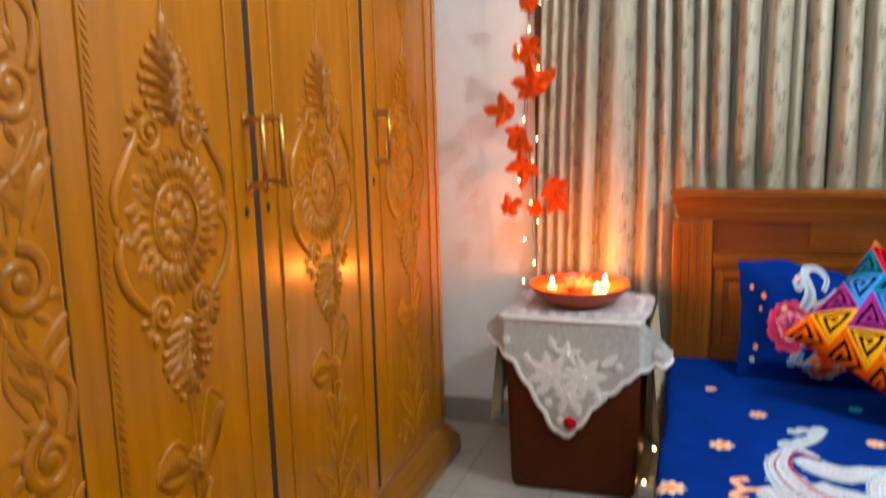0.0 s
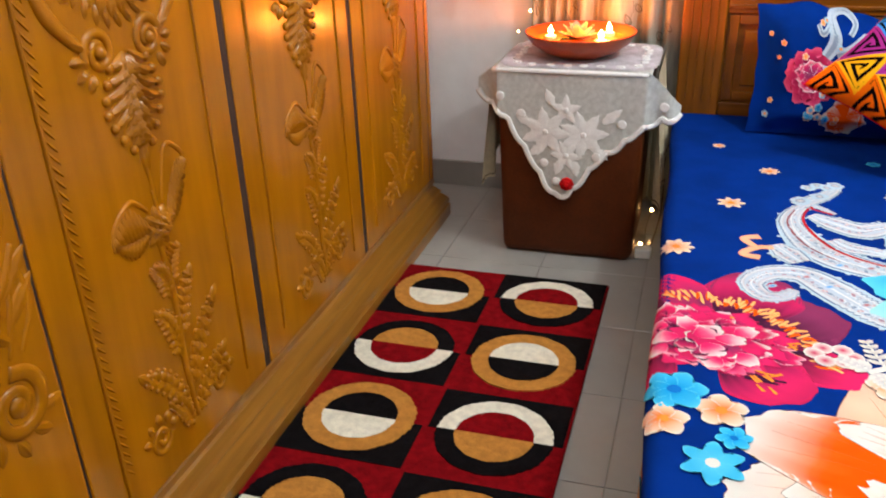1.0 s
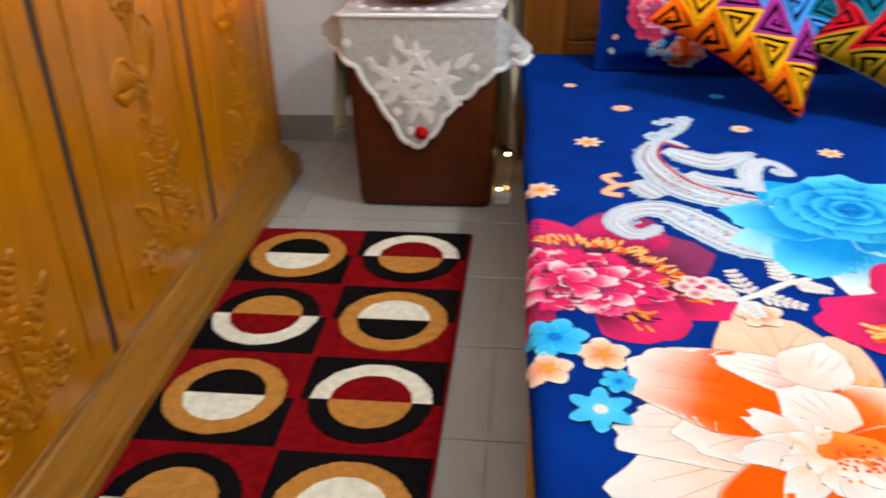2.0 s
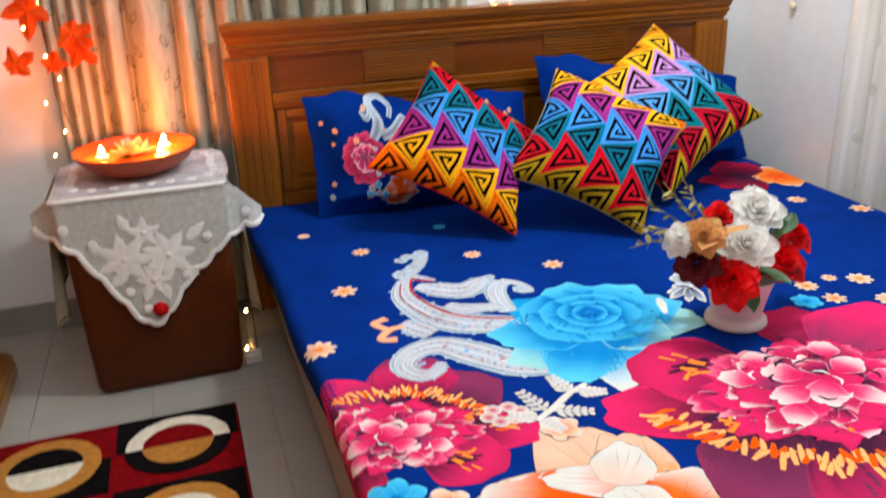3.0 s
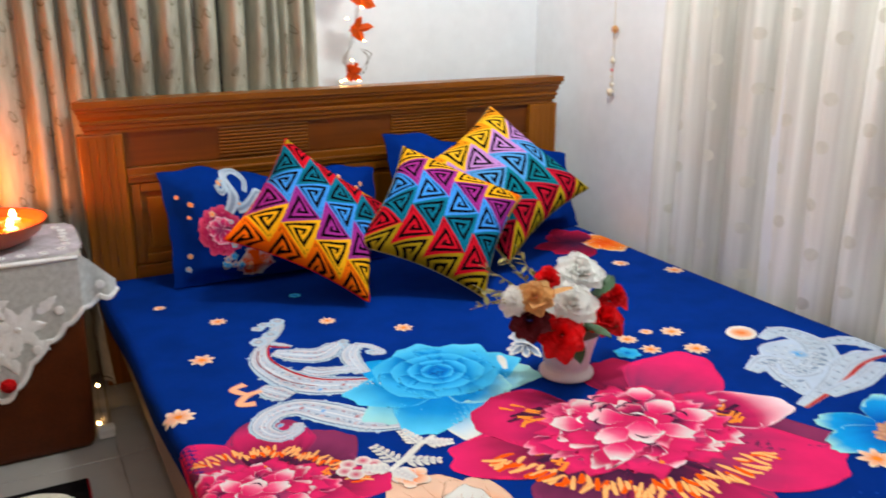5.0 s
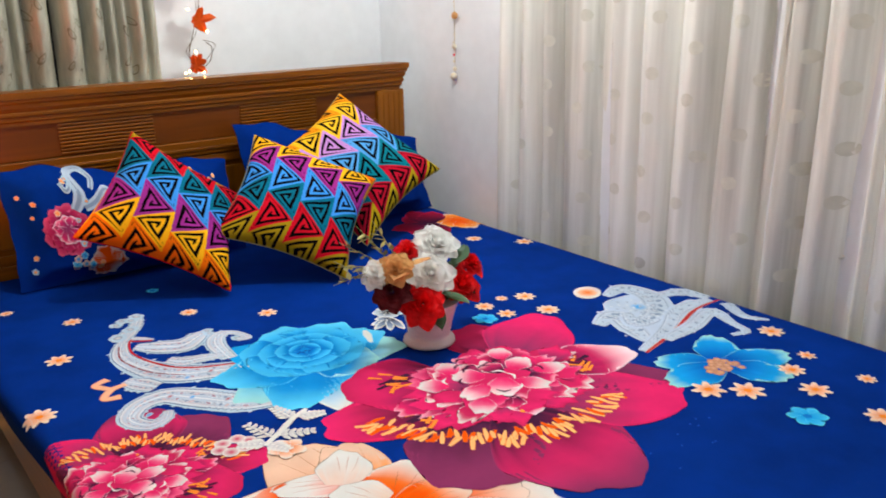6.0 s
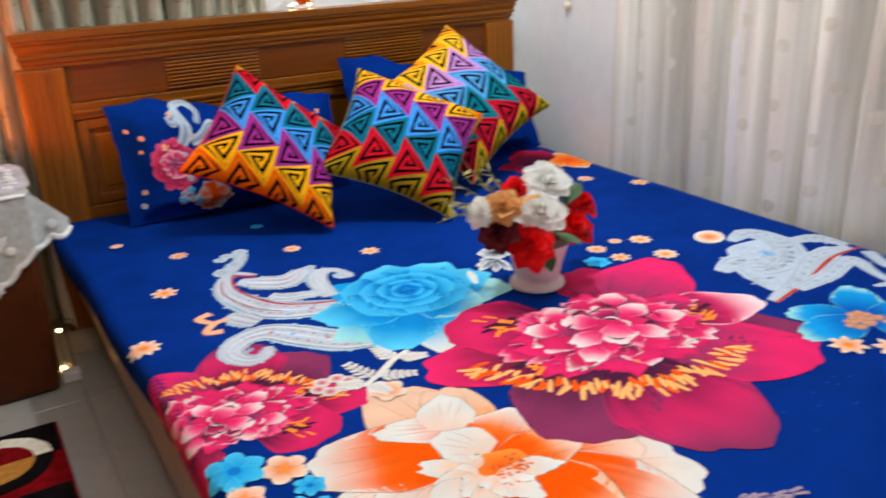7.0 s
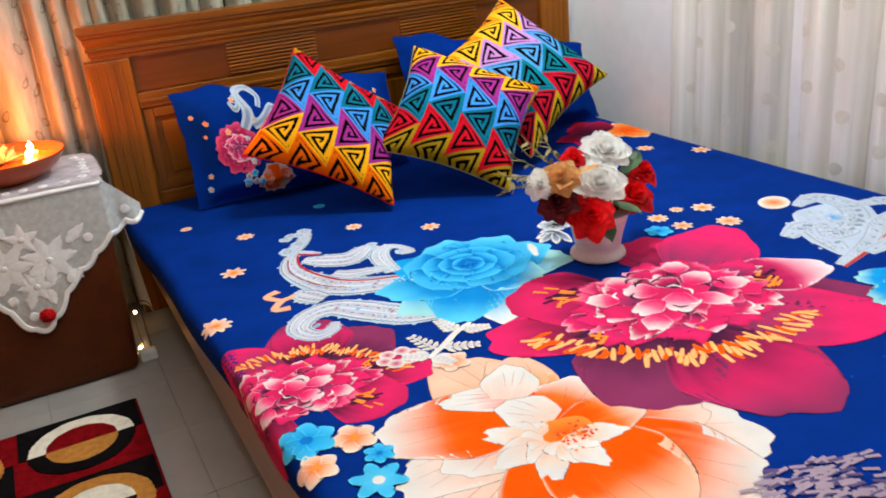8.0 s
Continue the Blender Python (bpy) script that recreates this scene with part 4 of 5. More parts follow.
class Sprinkle:
    """Hands out a fresh print for every motif, so that each small motif is a part of its own."""

    def motif(self, name, label, *calls):
        pr = Print(on_sheet, 0.0026)
        for fn in calls:
            fn(pr)
        pr.object(name, PRINTED, bedsheet, label)

    def blossom(self, *a):
        self.motif("printed_flower", "small printed flower", lambda pr: pr.blossom(*a))


def small_flowers(sp):
    rnd = random.Random(6)
    spots = ((0.152, -0.312, 0.020), (0.284, -0.505, 0.027), (0.184, -0.754, 0.036), (0.068, -1.042, 0.040), (0.569, -0.650, 0.026), (0.745, -0.800, 0.030), (1.801, -0.762, 0.036), (1.682, -0.617, 0.032),
             (1.260, -1.165, 0.030), (1.272, -1.248, 0.030), (1.342, -1.148, 0.020), (1.406, -1.182, 0.034), (1.383, -1.303, 0.036), (1.727, -1.801, 0.036), (1.657, -1.942, 0.024), (1.552, -1.963, 0.034),
             (1.642, -2.100, 0.024), (1.497, -2.053, 0.038), (1.488, -2.211, 0.040), (1.309, -1.897, 0.042), (1.374, -1.957, 0.042), (1.56, -0.50, 0.026))
    for x, y, r in spots:
        sp.blossom(x, y, r, rnd.choice((7, 8, 9)), rgb(248, 150, 90), rgb(253, 212, 186), WHITEP, rnd.uniform(0, 6), 0.27, rgb(250, 140, 40))
    for x, y, r in ((0.081, -1.684, 0.042), (0.167, -1.640, 0.045), (0.431, -1.509, 0.040)):
        sp.blossom(x, y, r, 5, rgb(245, 130, 60), rgb(253, 212, 186), WHITEP, 0.4, 0.50, GOLD)
    for x, y, r in ((0.093, -1.600, 0.055), (0.186, -1.706, 0.028), (1.200, -1.238, 0.038), (1.366, -2.107, 0.044), (0.554, -0.394, 0.020), (0.005, -1.80, 0.04)):
        sp.blossom(x, y, r, 6, AZURE, rgb(60, 188, 244), SKY, 0.2, 0.48, rgb(20, 120, 210))
    sp.blossom(0.156, -1.772, 0.050, 6, SKY, rgb(60, 188, 244), SKY, 0.5, 0.34, WHITEP)
    pr = Print(on_sheet, 0.0026)
    pr.disc(1.573, -1.281, 0.052, rgb(250, 160, 110), WHITEP, 0.8, 0.6)
    pr.blossom(1.573, -1.281, 0.030, 8, rgb(245, 130, 60), PEACH, PEACH)
    pr.object('printed_flower', PRINTED, bedsheet, 'round peach and white printed flower')
    pr = Print(on_sheet, 0.0026)
    for x, y in ((1.335, -1.725), (1.265, -1.825), (1.580, -1.715), (1.63, -1.905), (1.515, -1.985)):
        pr.petal(1.452, -1.839, x, y, 0.062, DEEP, AZURE, TEAL, seed=4)
    for k in range(40):
        a, r = rnd.uniform(0, 6.28), rnd.uniform(0, 0.06)
        pr.disc(1.45 + r * math.cos(a), -1.84 + r * 0.7 * math.sin(a), 0.011, rgb(226, 172, 140), rgb(190, 130, 100), n=7)
    pr.object('printed_blue_flower', PRINTED, bedsheet, 'bright blue five-petalled printed flower')
    # white leafy sprig
    pr = Print(on_sheet, 0.0026)
    stem = [(0.40, -1.47), (0.45, -1.44), (0.50, -1.405), (0.545, -1.385)]
    pr.stroke(stem, [0.006, 0.008, 0.005], WHITEP)
    for bx, by, dx, dy in ((0.43, -1.45, -0.02, 0.085), (0.44, -1.45, 0.07, -0.03), (0.50, -1.405, -0.01, 0.07), (0.51, -1.405, 0.055, -0.02), (0.41, -1.465, -0.05, 0.03), (0.41, -1.465, 0.02, -0.05)):
        L = math.hypot(dx, dy)
        pr.stroke([(bx, by), (bx + dx, by + dy)], [0.0035, 0.002], WHITEP, n=3)
        for j in range(5):
            t = (j + 0.6) / 5
            w = 0.024 * (1 - 0.55 * t)
            for q in (-1, 1):
                x, y = bx + dx * t, by + dy * t
                pr.petal(x, y, x + (0.75 * dx - q * dy) / L * w, y + (0.75 * dy + q * dx) / L * w, 0.0062, rgb(205, 200, 205), WHITEP, WHITEP, nu=4, nv=5)
    pr.object('printed_sprig', PRINTED, bedsheet, 'white leafy printed sprig')
    # pink lace blossom beside the sprig
    pr = Print(on_sheet, 0.0026)
    for k in range(6):
        a = 2 * math.pi * k / 6
        pr.disc(0.352 + 0.032 * math.cos(a), -1.428 + 0.024 * math.sin(a), 0.018, ROSE, WHITEP, n=10)
    pr.object('printed_lace_blossom', PRINTED, bedsheet, 'pink and white lace print')
    # grey and white blossom, lace at the foot, orange flower and crimson leaves in the far corner
    pr = Print(on_sheet, 0.0026)
    for k in range(7):
        a = 2 * math.pi * k / 7
        pr.petal(1.02, -1.02, 1.02 + 0.05 * math.cos(a), -1.02 + 0.045 * math.sin(a), 0.025, INK, SILVER, WHITEP, nu=5, nv=5)
    for tx, ty in ((0.925, -1.075), (0.915, -1.105), (0.945, -1.135), (0.98, -1.15), (0.955, -1.045)):
        pr.petal(1.0, -1.06, tx, ty, 0.016, WHITEP, WHITEP, WHITEP, nu=6, nv=6)
        pr.petal(0.995, -1.062, 0.15 * 1.0 + 0.85 * tx, -0.15 * 1.06 + 0.85 * ty, 0.011, INK, STEEL, SILVER, nu=6, nv=6)
    pr.object('printed_grey_blossom', PRINTED, bedsheet, 'grey and white printed blossom')
    pr = Print(on_sheet, 0.0026)
    for k in range(170):
        t = rnd.random()
        x, y = 0.62 + 0.15 * t + rnd.uniform(-0.05, 0.05), -2.13 - 0.06 * t + rnd.uniform(-0.06, 0.05)
        a = rnd.uniform(-0.7, 0.2)
        pr.stroke([(x, y), (x + 0.025 * math.cos(a), y + 0.025 * math.sin(a))], [0.003, 0.0035], rgb(172, 152, 172) if k % 3 else rgb(96, 84, 130), n=2)
    pr.object('printed_lace', PRINTED, bedsheet, 'purple-grey lace print')
    pr = Print(on_sheet, 0.0026)
    for k in range(6):
        a = 2 * math.pi * k / 6 + 0.3
        pr.petal(1.80, -0.385, 1.80 + 0.10 * math.cos(a), -0.385 + 0.12 * math.sin(a), 0.055, FLAMEY, GOLD, WHITEP, ruffle=0.06, seed=k)
    for x, y in ((1.60, -0.31), (1.66, -0.20), (1.74, -0.14), (1.55, -0.42), (1.62, -0.50), (1.52, -0.33), (1.80, -0.20)):
        pr.petal(1.69, -0.34, x, y, 0.062, PLUM, rgb(150, 20, 55), rgb(190, 26, 70), seed=2)
    pr.object('printed_corner_flower', PRINTED, bedsheet, 'orange flower and crimson leaf print')
    pr = Print(on_sheet, 0.0026)
    for k in range(26):
        x, y = rnd.choice(((1.40, -0.85), (1.15, -2.0), (1.05, -2.02))) if k % 2 else (1.38, -0.86)
        x, y = x + rnd.gauss(0, 0.05), y + rnd.gauss(0, 0.03)
        pr.disc(x, y, 0.006, rgb(30, 90, 190), rgb(6, 44, 130), 0.5, 0.3, n=7)
    pr.object('printed_splashes', PRINTED, bedsheet, 'faint lighter blue splashes')


for nm, makers, lab in (("printed_paisley", (paisley,), "silver and red paisley print"), ("printed_paisley", (paisley_far,), "silver and red paisley print"), ("printed_rose", (blue_rose,), "turquoise blue rose print"), ("printed_lily", (lily,), "orange and white flower print")):
    pr = Print(on_sheet, {"printed_rose": 0.0011, "printed_lily": 0.0004}.get(nm, 0.0003), 0.000002 if nm == "printed_paisley" else 0.000006)
    for mk in makers:
        mk(pr)
    pr.object(nm, PRINTED, bedsheet, lab)
pr = Print(on_sheet, 0.0016)
peony(pr)
pr.object("printed_peony", PRINTED, bedsheet, "large magenta peony print")
pr = Print(on_sheet, 0.0004)
pr.m = lambda x, y: (0.145 - 0.62 * ((x - 0.95) * 0.985 + (y + 1.58) * 0.17), -1.405 - 0.62 * ((y + 1.58) * 0.985 - (x - 0.95) * 0.17))
peony(pr)
pr.object("printed_peony", PRINTED, bedsheet, "large magenta peony print")
small_flowers(Sprinkle())


# ---- cushions ----
def spiral_cell(u, v, start):
    """Strips of interlocking triangles with a triangular spiral in each: the band's colour number, and whether black shows."""
    s, t = u * 3.9 + 0.1 + 0.06 * math.sin(7 * v), v * 5.6 + start + 0.10 * math.sin(6 * u)
    fs = s - math.floor(s)
    # even bands point one way across their strip, odd bands the other
    lo = math.floor(t)
    k = lo if abs(t - lo) < (fs if lo % 2 == 0 else 1 - fs) else lo + 1
    side = fs if k % 2 == 0 else 1 - fs
    across = t - k
    d = (1 - side, (side - across) * 0.64, (side + across) * 0.64)
    m = min(d) / 0.39
    if m < 0.17:
        return k, False
    th = math.atan2(across * 0.72, side - 0.63) / (2 * math.pi)
    q = (m - 0.17) / 0.46 + (th if k % 2 else -th) + 0.62
    return k, (q % 1.0) < 0.50


BANDS = [rgb(246, 112, 10), rgb(250, 182, 24), rgb(160, 46, 140), rgb(62, 146, 232), rgb(8, 108, 136), rgb(200, 14, 36), rgb(168, 140, 22)]
LILACS = [rgb(248, 150, 20), rgb(246, 190, 40), rgb(200, 140, 212), rgb(84, 160, 228), rgb(8, 122, 142), rgb(196, 20, 48), rgb(196, 170, 26)]
BLACKC = rgb(9, 5, 9)


def cushion(corners, order, bands, label, start, thick=0.092):
    """A square cushion with pinched corners; order says which edge the first row of colour follows."""
    A, B, C, D = map(Vector, corners)
    mid = (A + B + C + D) / 4
    nrm = (C - A).cross(D - B).normalized()
    if nrm.y > 0:
        nrm = -nrm
    th = thing("cushion", label, "cushion", "cushions on the bed", at=mid)
    n = 250

    def at(u, v, side):
        p = A.lerp(D, u).lerp(B.lerp(C, u), v)
        pin = 0.055 * (math.sin(math.pi * u) * (2 * v - 1) * abs(2 * v - 1)), 0.055 * (math.sin(math.pi * v) * (2 * u - 1) * abs(2 * u - 1))
        p = p - (B - A) * pin[0] - (D - A) * pin[1]
        h = max(0.0, (1 - (2 * u - 1) ** 2) * (1 - (2 * v - 1) ** 2)) ** 0.42
        wr = 0.003 * math.sin(19 * u + 7 * v) * math.sin(13 * v)
        return p + nrm * side * (thick * h * (1 if side > 0 else 0.55) + wr * h)
    for side in (1, -1):
        m = n if side > 0 else 24
        pr = Print(lambda x, y, l: None)
        us = [i / m for i in range(m + 1)]
        for v in us:
            for u in us:
                pr.v.append(at(u, v, side))
                a, b = {"AD": (u, v), "BC": (1 - u, 1 - v), "AB": (1 - v, u)}[order]
                k, black = spiral_cell(a, b, start)
                pr.c.append(BLACKC if black or side < 0 else bands[max(0, min(len(bands) - 1, k))])
        for j in range(m):
            for i in range(m):
                q = j * (m + 1) + i
                pr.f.append((q, q + 1, q + m + 2, q + m + 1) if side > 0 else (q, q + m + 1, q + m + 2, q + 1))
        pr.object("cover_front" if side > 0 else "cover_back", CUSHION, th, "multicoloured triangle spirals on black" if side > 0 else "black cotton back")
    edge = [at(u, v, 0) for u, v in [(k / 12, 0) for k in range(12)] + [(1, k / 12) for k in range(12)] + [(1 - k / 12, 1) for k in range(12)] + [(0, 1 - k / 12) for k in range(13)]]
    part("piping", tube(edge, 0.0022, 6, 2), RED if order == "BC" else OLIVE, th, smooth=True)


cushion(((0.605, -0.225, 0.852), (0.352, -0.365, 0.585), (0.722, -0.600, 0.396), (0.890, -0.345, 0.625)), "BC", BANDS, "square cushion with orange to red triangle spirals", -0.15)
cushion(((0.998, -0.273, 0.802), (0.723, -0.5, 0.55), (1.059, -0.725, 0.392), (1.334, -0.498, 0.637)), "AD", BANDS, "square cushion with yellow to olive triangle spirals", 0.5)
cushion(((1.462, -0.07, 0.885), (1.055, -0.21, 0.690), (1.27, -0.526, 0.413), (1.70, -0.39, 0.605)), "AB", LILACS, "square cushion with yellow, lilac and teal spirals", 0.2)


# ---- pillows ----
def pillow(x0, x1, yb, yt, zt, tilt, flowers):
    th = thing("pillow", "royal blue pillow printed with flowers, leaning on the headboard" if flowers else "royal blue pillow with small flowers behind the cushions", "pillow", "pillows on the bed", at=((x0 + x1) / 2, yb, BED))

    def at(u, v, side, lift=0.0):
        x = x0 + (x1 - x0) * (u + 0.018 * math.sin(math.pi * v) * (1 - 2 * u)) + 0.002 * math.sin(23 * v) * (1 - 2 * u)
        z = BED + 0.006 + (zt - BED + tilt * (u - 0.5)) * v + 0.012 * math.sin(9 * u) * v
        y = yb + (yt - yb) * v
        e = min(u * 9, (1 - u) * 9, v * 6, (1 - v) * 6, 1.0)
        h = max(0.0, (1 - (2 * u - 1) ** 4) * (1 - (2 * v - 1) ** 4)) ** 0.5
        return Vector((x, y - side * (0.075 * h * min(1, e) + 0.003) - lift - 0.004 * math.sin(24 * u + 9 * v) * e, z - 0.02 * math.sin(math.pi * u) * max(0, v - 0.5) * 2 - 0.022 * abs(2 * u - 1) ** 5 * v + 0.006 * math.sin(31 * u + 2) * v ** 4))
    for side in (1, -1):
        part("case_front" if side > 0 else "case_back", grid(48, 36, lambda u, v: at(u, v, side)), SHEET, th, smooth=True)
    if flowers:
        W, H = x1 - x0, zt - BED
        pr = Print(lambda x, y, l: at(x / W, y / H, 1, l + 0.002), 0.001)
        for k in range(9):
            a = 2 * math.pi * k / 9
            pr.petal(0.155, 0.165, 0.155 + 0.075 * math.cos(a), 0.165 + 0.075 * math.sin(a), 0.04, PLUM, rgb(200, 40, 90), rgb(220, 90, 130), ruffle=0.06, seed=k, nu=7, nv=7)
        for k in range(7):
            a = 2 * math.pi * k / 7
            pr.petal(0.155, 0.165, 0.155 + 0.042 * math.cos(a), 0.165 + 0.042 * math.sin(a), 0.025, MAUVE, HOT, PALE, ruffle=0.1, seed=k, nu=6, nv=6)
        pr.object("printed_rose", PRINTED, th, "pink rose print")
        pr = Print(lambda x, y, l: at(x / W, y / H, 1, l + 0.002), 0.0012)
        for pts, w in (([(0.19, 0.22), (0.215, 0.27), (0.205, 0.33), (0.24, 0.35), (0.27, 0.32), (0.255, 0.29)], [0.014, 0.018, 0.012, 0.010, 0.008, 0.007]), ([(0.22, 0.23), (0.26, 0.25), (0.30, 0.29), (0.32, 0.27)], [0.014, 0.016, 0.010, 0.006]), ([(0.20, 0.31), (0.18, 0.28), (0.165, 0.30)], [0.006, 0.008, 0.006])):
            pr.stroke(pts, w, SILVER, rgb(178, 206, 226))
            pr.stroke(pts, [q * 0.5 for q in w], STEEL, SILVER)
        pr.petal(0.28, 0.22, 0.33, 0.26, 0.03, DEEP, AZURE, SKY)
        pr.object("printed_paisley", PRINTED, th, "silver paisley print")
        pr = Print(lambda x, y, l: at(x / W, y / H, 1, l + 0.002), 0.0012)
        for k in range(6):
            a = 2 * math.pi * k / 6
            pr.petal(0.26, 0.06, 0.26 + 0.06 * math.cos(a), 0.06 + 0.05 * math.sin(a), 0.035, FLAMEY, BLUSH if k % 2 else FLAMEY, WHITEP, ruffle=0.06)
        pr.object("printed_lily", PRINTED, th, "orange and white flower print")
        rnd = random.Random(3)
        for k in range(44):
            x, y = rnd.uniform(0.03, W - 0.05), rnd.uniform(0.04, H - 0.03)
            pr = Print(lambda x, y, l: at(x / W, y / H, 1, l + 0.002), 0.003)
            pr.blossom(x, y, rnd.uniform(0.006, 0.011), 5, GOLD, PEACH if k % 3 else SKY, WHITEP, 0.2)
            pr.object("printed_flower", PRINTED, th)
        for k in range(8):
            pr = Print(lambda x, y, l: at(x / W, y / H, 1, l + 0.002), 0.0016)
            pr.blossom(0.15 + rnd.uniform(-0.02, 0.08), 0.075 + rnd.uniform(-0.03, 0.03), 0.012, 5, AZURE, SKY if k % 2 else PEACH, WHITEP, 0.2)
            pr.object("printed_flower", PRINTED, th)
    else:
        W, H = x1 - x0, zt - BED
        rnd = random.Random(7)
        for k in range(34):
            pr = Print(lambda x, y, l: at(x / W, y / H, 1, l + 0.002), 0.001)
            pr.blossom(rnd.uniform(0.05, W - 0.06), rnd.uniform(0.1, H - 0.03), rnd.uniform(0.007, 0.014), 5, GOLD, PEACH if k % 4 else SKY, WHITEP, 0.2)
            pr.object("printed_flower", PRINTED, th)


pillow(0.225, 0.985, -0.16, -0.035, 0.722, -0.06, True)
pillow(1.03, 1.85, -0.14, -0.03, 0.742, -0.15, False)


# ---- vase of flowers ----
VX, VY = 0.983, -1.262
vase = thing("vase", "frosted white ribbed plastic flower pot on the bed", "vase", at=(VX, VY, BED))
prof = [(0.0, 0.003), (0.066, 0.003), (0.069, 0.008), (0.067, 0.016), (0.058, 0.022)]
for k in range(7):
    z = 0.024 + 0.0125 * k
    r = 0.0545 + 0.0016 * k + 0.00022 * k * k
    prof += [(r, z), (r + 0.0022, z + 0.006), (r, z + 0.0115)]
prof += [(0.076, 0.114), (0.083, 0.122), (0.080, 0.122), (0.068, 0.108), (0.0, 0.10)]
part("pot", lathe(prof, 40, (VX, VY, BED)), VASE, vase, smooth=True)
bouquet = thing("bouquet", "bunch of red, white and orange silk roses in the pot", "flowers", at=(VX, VY, BED + 0.1))


def rose(c, r, face, material, seed):
    """A rose: whorls of cupped petals, pointed at the tip, round an axis."""
    rnd = random.Random(seed)
    bm = bmesh.new()
    q = Vector((0, 0, 1)).rotation_difference(Vector(face).normalized()).to_matrix().to_4x4()
    for ring, (n, open_, size, up) in enumerate(((3, 0.16, 0.30, 0.58), (4, 0.28, 0.40, 0.56), (5, 0.44, 0.46, 0.48), (6, 0.64, 0.52, 0.36), (7, 0.86, 0.56, 0.20), (8, 1.08, 0.58, 0.02))):
        for k in range(n):
            a = 2 * math.pi * (k + 0.5 * (ring % 2)) / n + rnd.uniform(-0.15, 0.15)
            tip = rnd.uniform(0.90, 1.08)

            def f(u, v, a=a, w=size, open_=open_, up=up, tip=tip):
                s = 2 * v - 1
                wid = w * (0.30 + 0.70 * math.sin(min(1, u * 1.4) * math.pi / 2)) * (1 - 0.86 * max(0.0, (u - 0.58) / 0.42) ** 1.4)
                out = 0.10 + (open_ - 0.10) * u ** 1.05 * tip
                hgt = up * u + 0.12 * math.sin(u * 2.6) + 0.10 * s * s * u - 0.30 * (ring > 1) * max(0, u - 0.65)
                ang = a + s * wid / max(0.30, out)
                return (q @ Vector((out * math.cos(ang), out * math.sin(ang), hgt + 0.025 * math.sin(7 * s + k) * u)) * r) + Vector(c)
            join(bm, grid(7, 6, f))
    return part("rose", bm, material, bouquet, smooth=True)


for k, (x, y, z, r, m) in enumerate(((0.917, -1.325, 0.515, 0.060, RED), (1.066, -1.290, 0.522, 0.056, RED), (1.140, -1.235, 0.552, 0.046, RED), (0.965, -1.295, 0.577, 0.060, WHITE), (1.033, -1.230, 0.625, 0.062, WHITE),
                                     (0.846, -1.295, 0.556, 0.050, DARKRED), (0.962, -1.205, 0.612, 0.042, RED), (0.826, -1.262, 0.598, 0.040, WHITE), (0.862, -1.292, 0.612, 0.044, ORANGE), (1.150, -1.200, 0.530, 0.030, WHITE), (1.010, -1.270, 0.530, 0.040, DARKRED))):
    dx, dy, dz = x - VX, y - VY, z - BED
    rose((x, y, z), r, (dx * 3 - 0.25, dy * 3 - 0.5, 0.62), m, 20 + k)
    part("stem", tube([(VX + dx * 0.2, VY + dy * 0.2, BED + 0.10), (VX + dx * 0.6, VY + dy * 0.6, BED + 0.05 + dz * 0.5), (x, y, z)], 0.002, 5, 4), GREEN, bouquet)


def leaf_blade(b, t, w, sag=0.0):
    b, t = Vector(b), Vector(t)
    d = t - b
    side = d.cross(Vector((0, 0, 1))).normalized() if abs(d.normalized().z) < 0.95 else Vector((1, 0, 0))

    def f(u, v):
        s = 2 * v - 1
        p = b + d * u + side * (w * s * math.sin(math.pi * (0.04 + 0.93 * u)) ** 0.8)
        p.z += 0.25 * w * abs(s) - sag * u * u
        return p
    return grid(6, 4, f)


rnd = random.Random(12)
for k in range(16):
    a = rnd.uniform(0, 6.28)
    z = rnd.uniform(0.11, 0.19)
    part("leaf", leaf_blade((VX + 0.04 * math.cos(a), VY + 0.04 * math.sin(a), BED + z), (VX + 0.125 * math.cos(a), VY + 0.115 * math.sin(a), BED + z + rnd.uniform(-0.04, 0.04)), 0.022, 0.01), GREEN, bouquet, smooth=True)
part("leaf", leaf_blade((VX + 0.07, VY - 0.02, BED + 0.20), (VX + 0.135, VY + 0.01, BED + 0.235), 0.026, 0.0), GREEN, bouquet, smooth=True)
for tx, ty, tz in ((-0.24, 0.06, 0.245), (-0.27, 0.02, 0.215), (-0.19, 0.12, 0.285), (-0.13, 0.13, 0.315), (-0.10, 0.10, 0.33)):
    mid = Vector((VX + tx * 0.55, VY + ty * 0.55, BED + 0.225))
    tip = Vector((VX + tx, VY + ty, BED + tz))
    bm = tube([(VX - 0.03, VY + 0.02, BED + 0.15), mid, tip], [0.0018, 0.0014, 0.0008], 5, 6)
    for j in range(7):
        p = mid.lerp(tip, j / 8)
        for s in (-1, 1):
            join(bm, leaf_blade(p, p + Vector((rnd.uniform(-0.03, 0.005), rnd.uniform(-0.022, 0.022), rnd.uniform(-0.012, 0.02))), rnd.uniform(0.004, 0.0075)))
    part("sprig", bm, OLIVE, bouquet, "dry olive twig", True)
for j in range(3):
    part("petal", leaf_blade((VX - 0.10, VY - 0.03, BED + 0.235), (VX - 0.155 + 0.055 * j, VY - 0.07, BED + 0.225 + 0.016 * j), 0.020), ORANGE, bouquet, smooth=True)

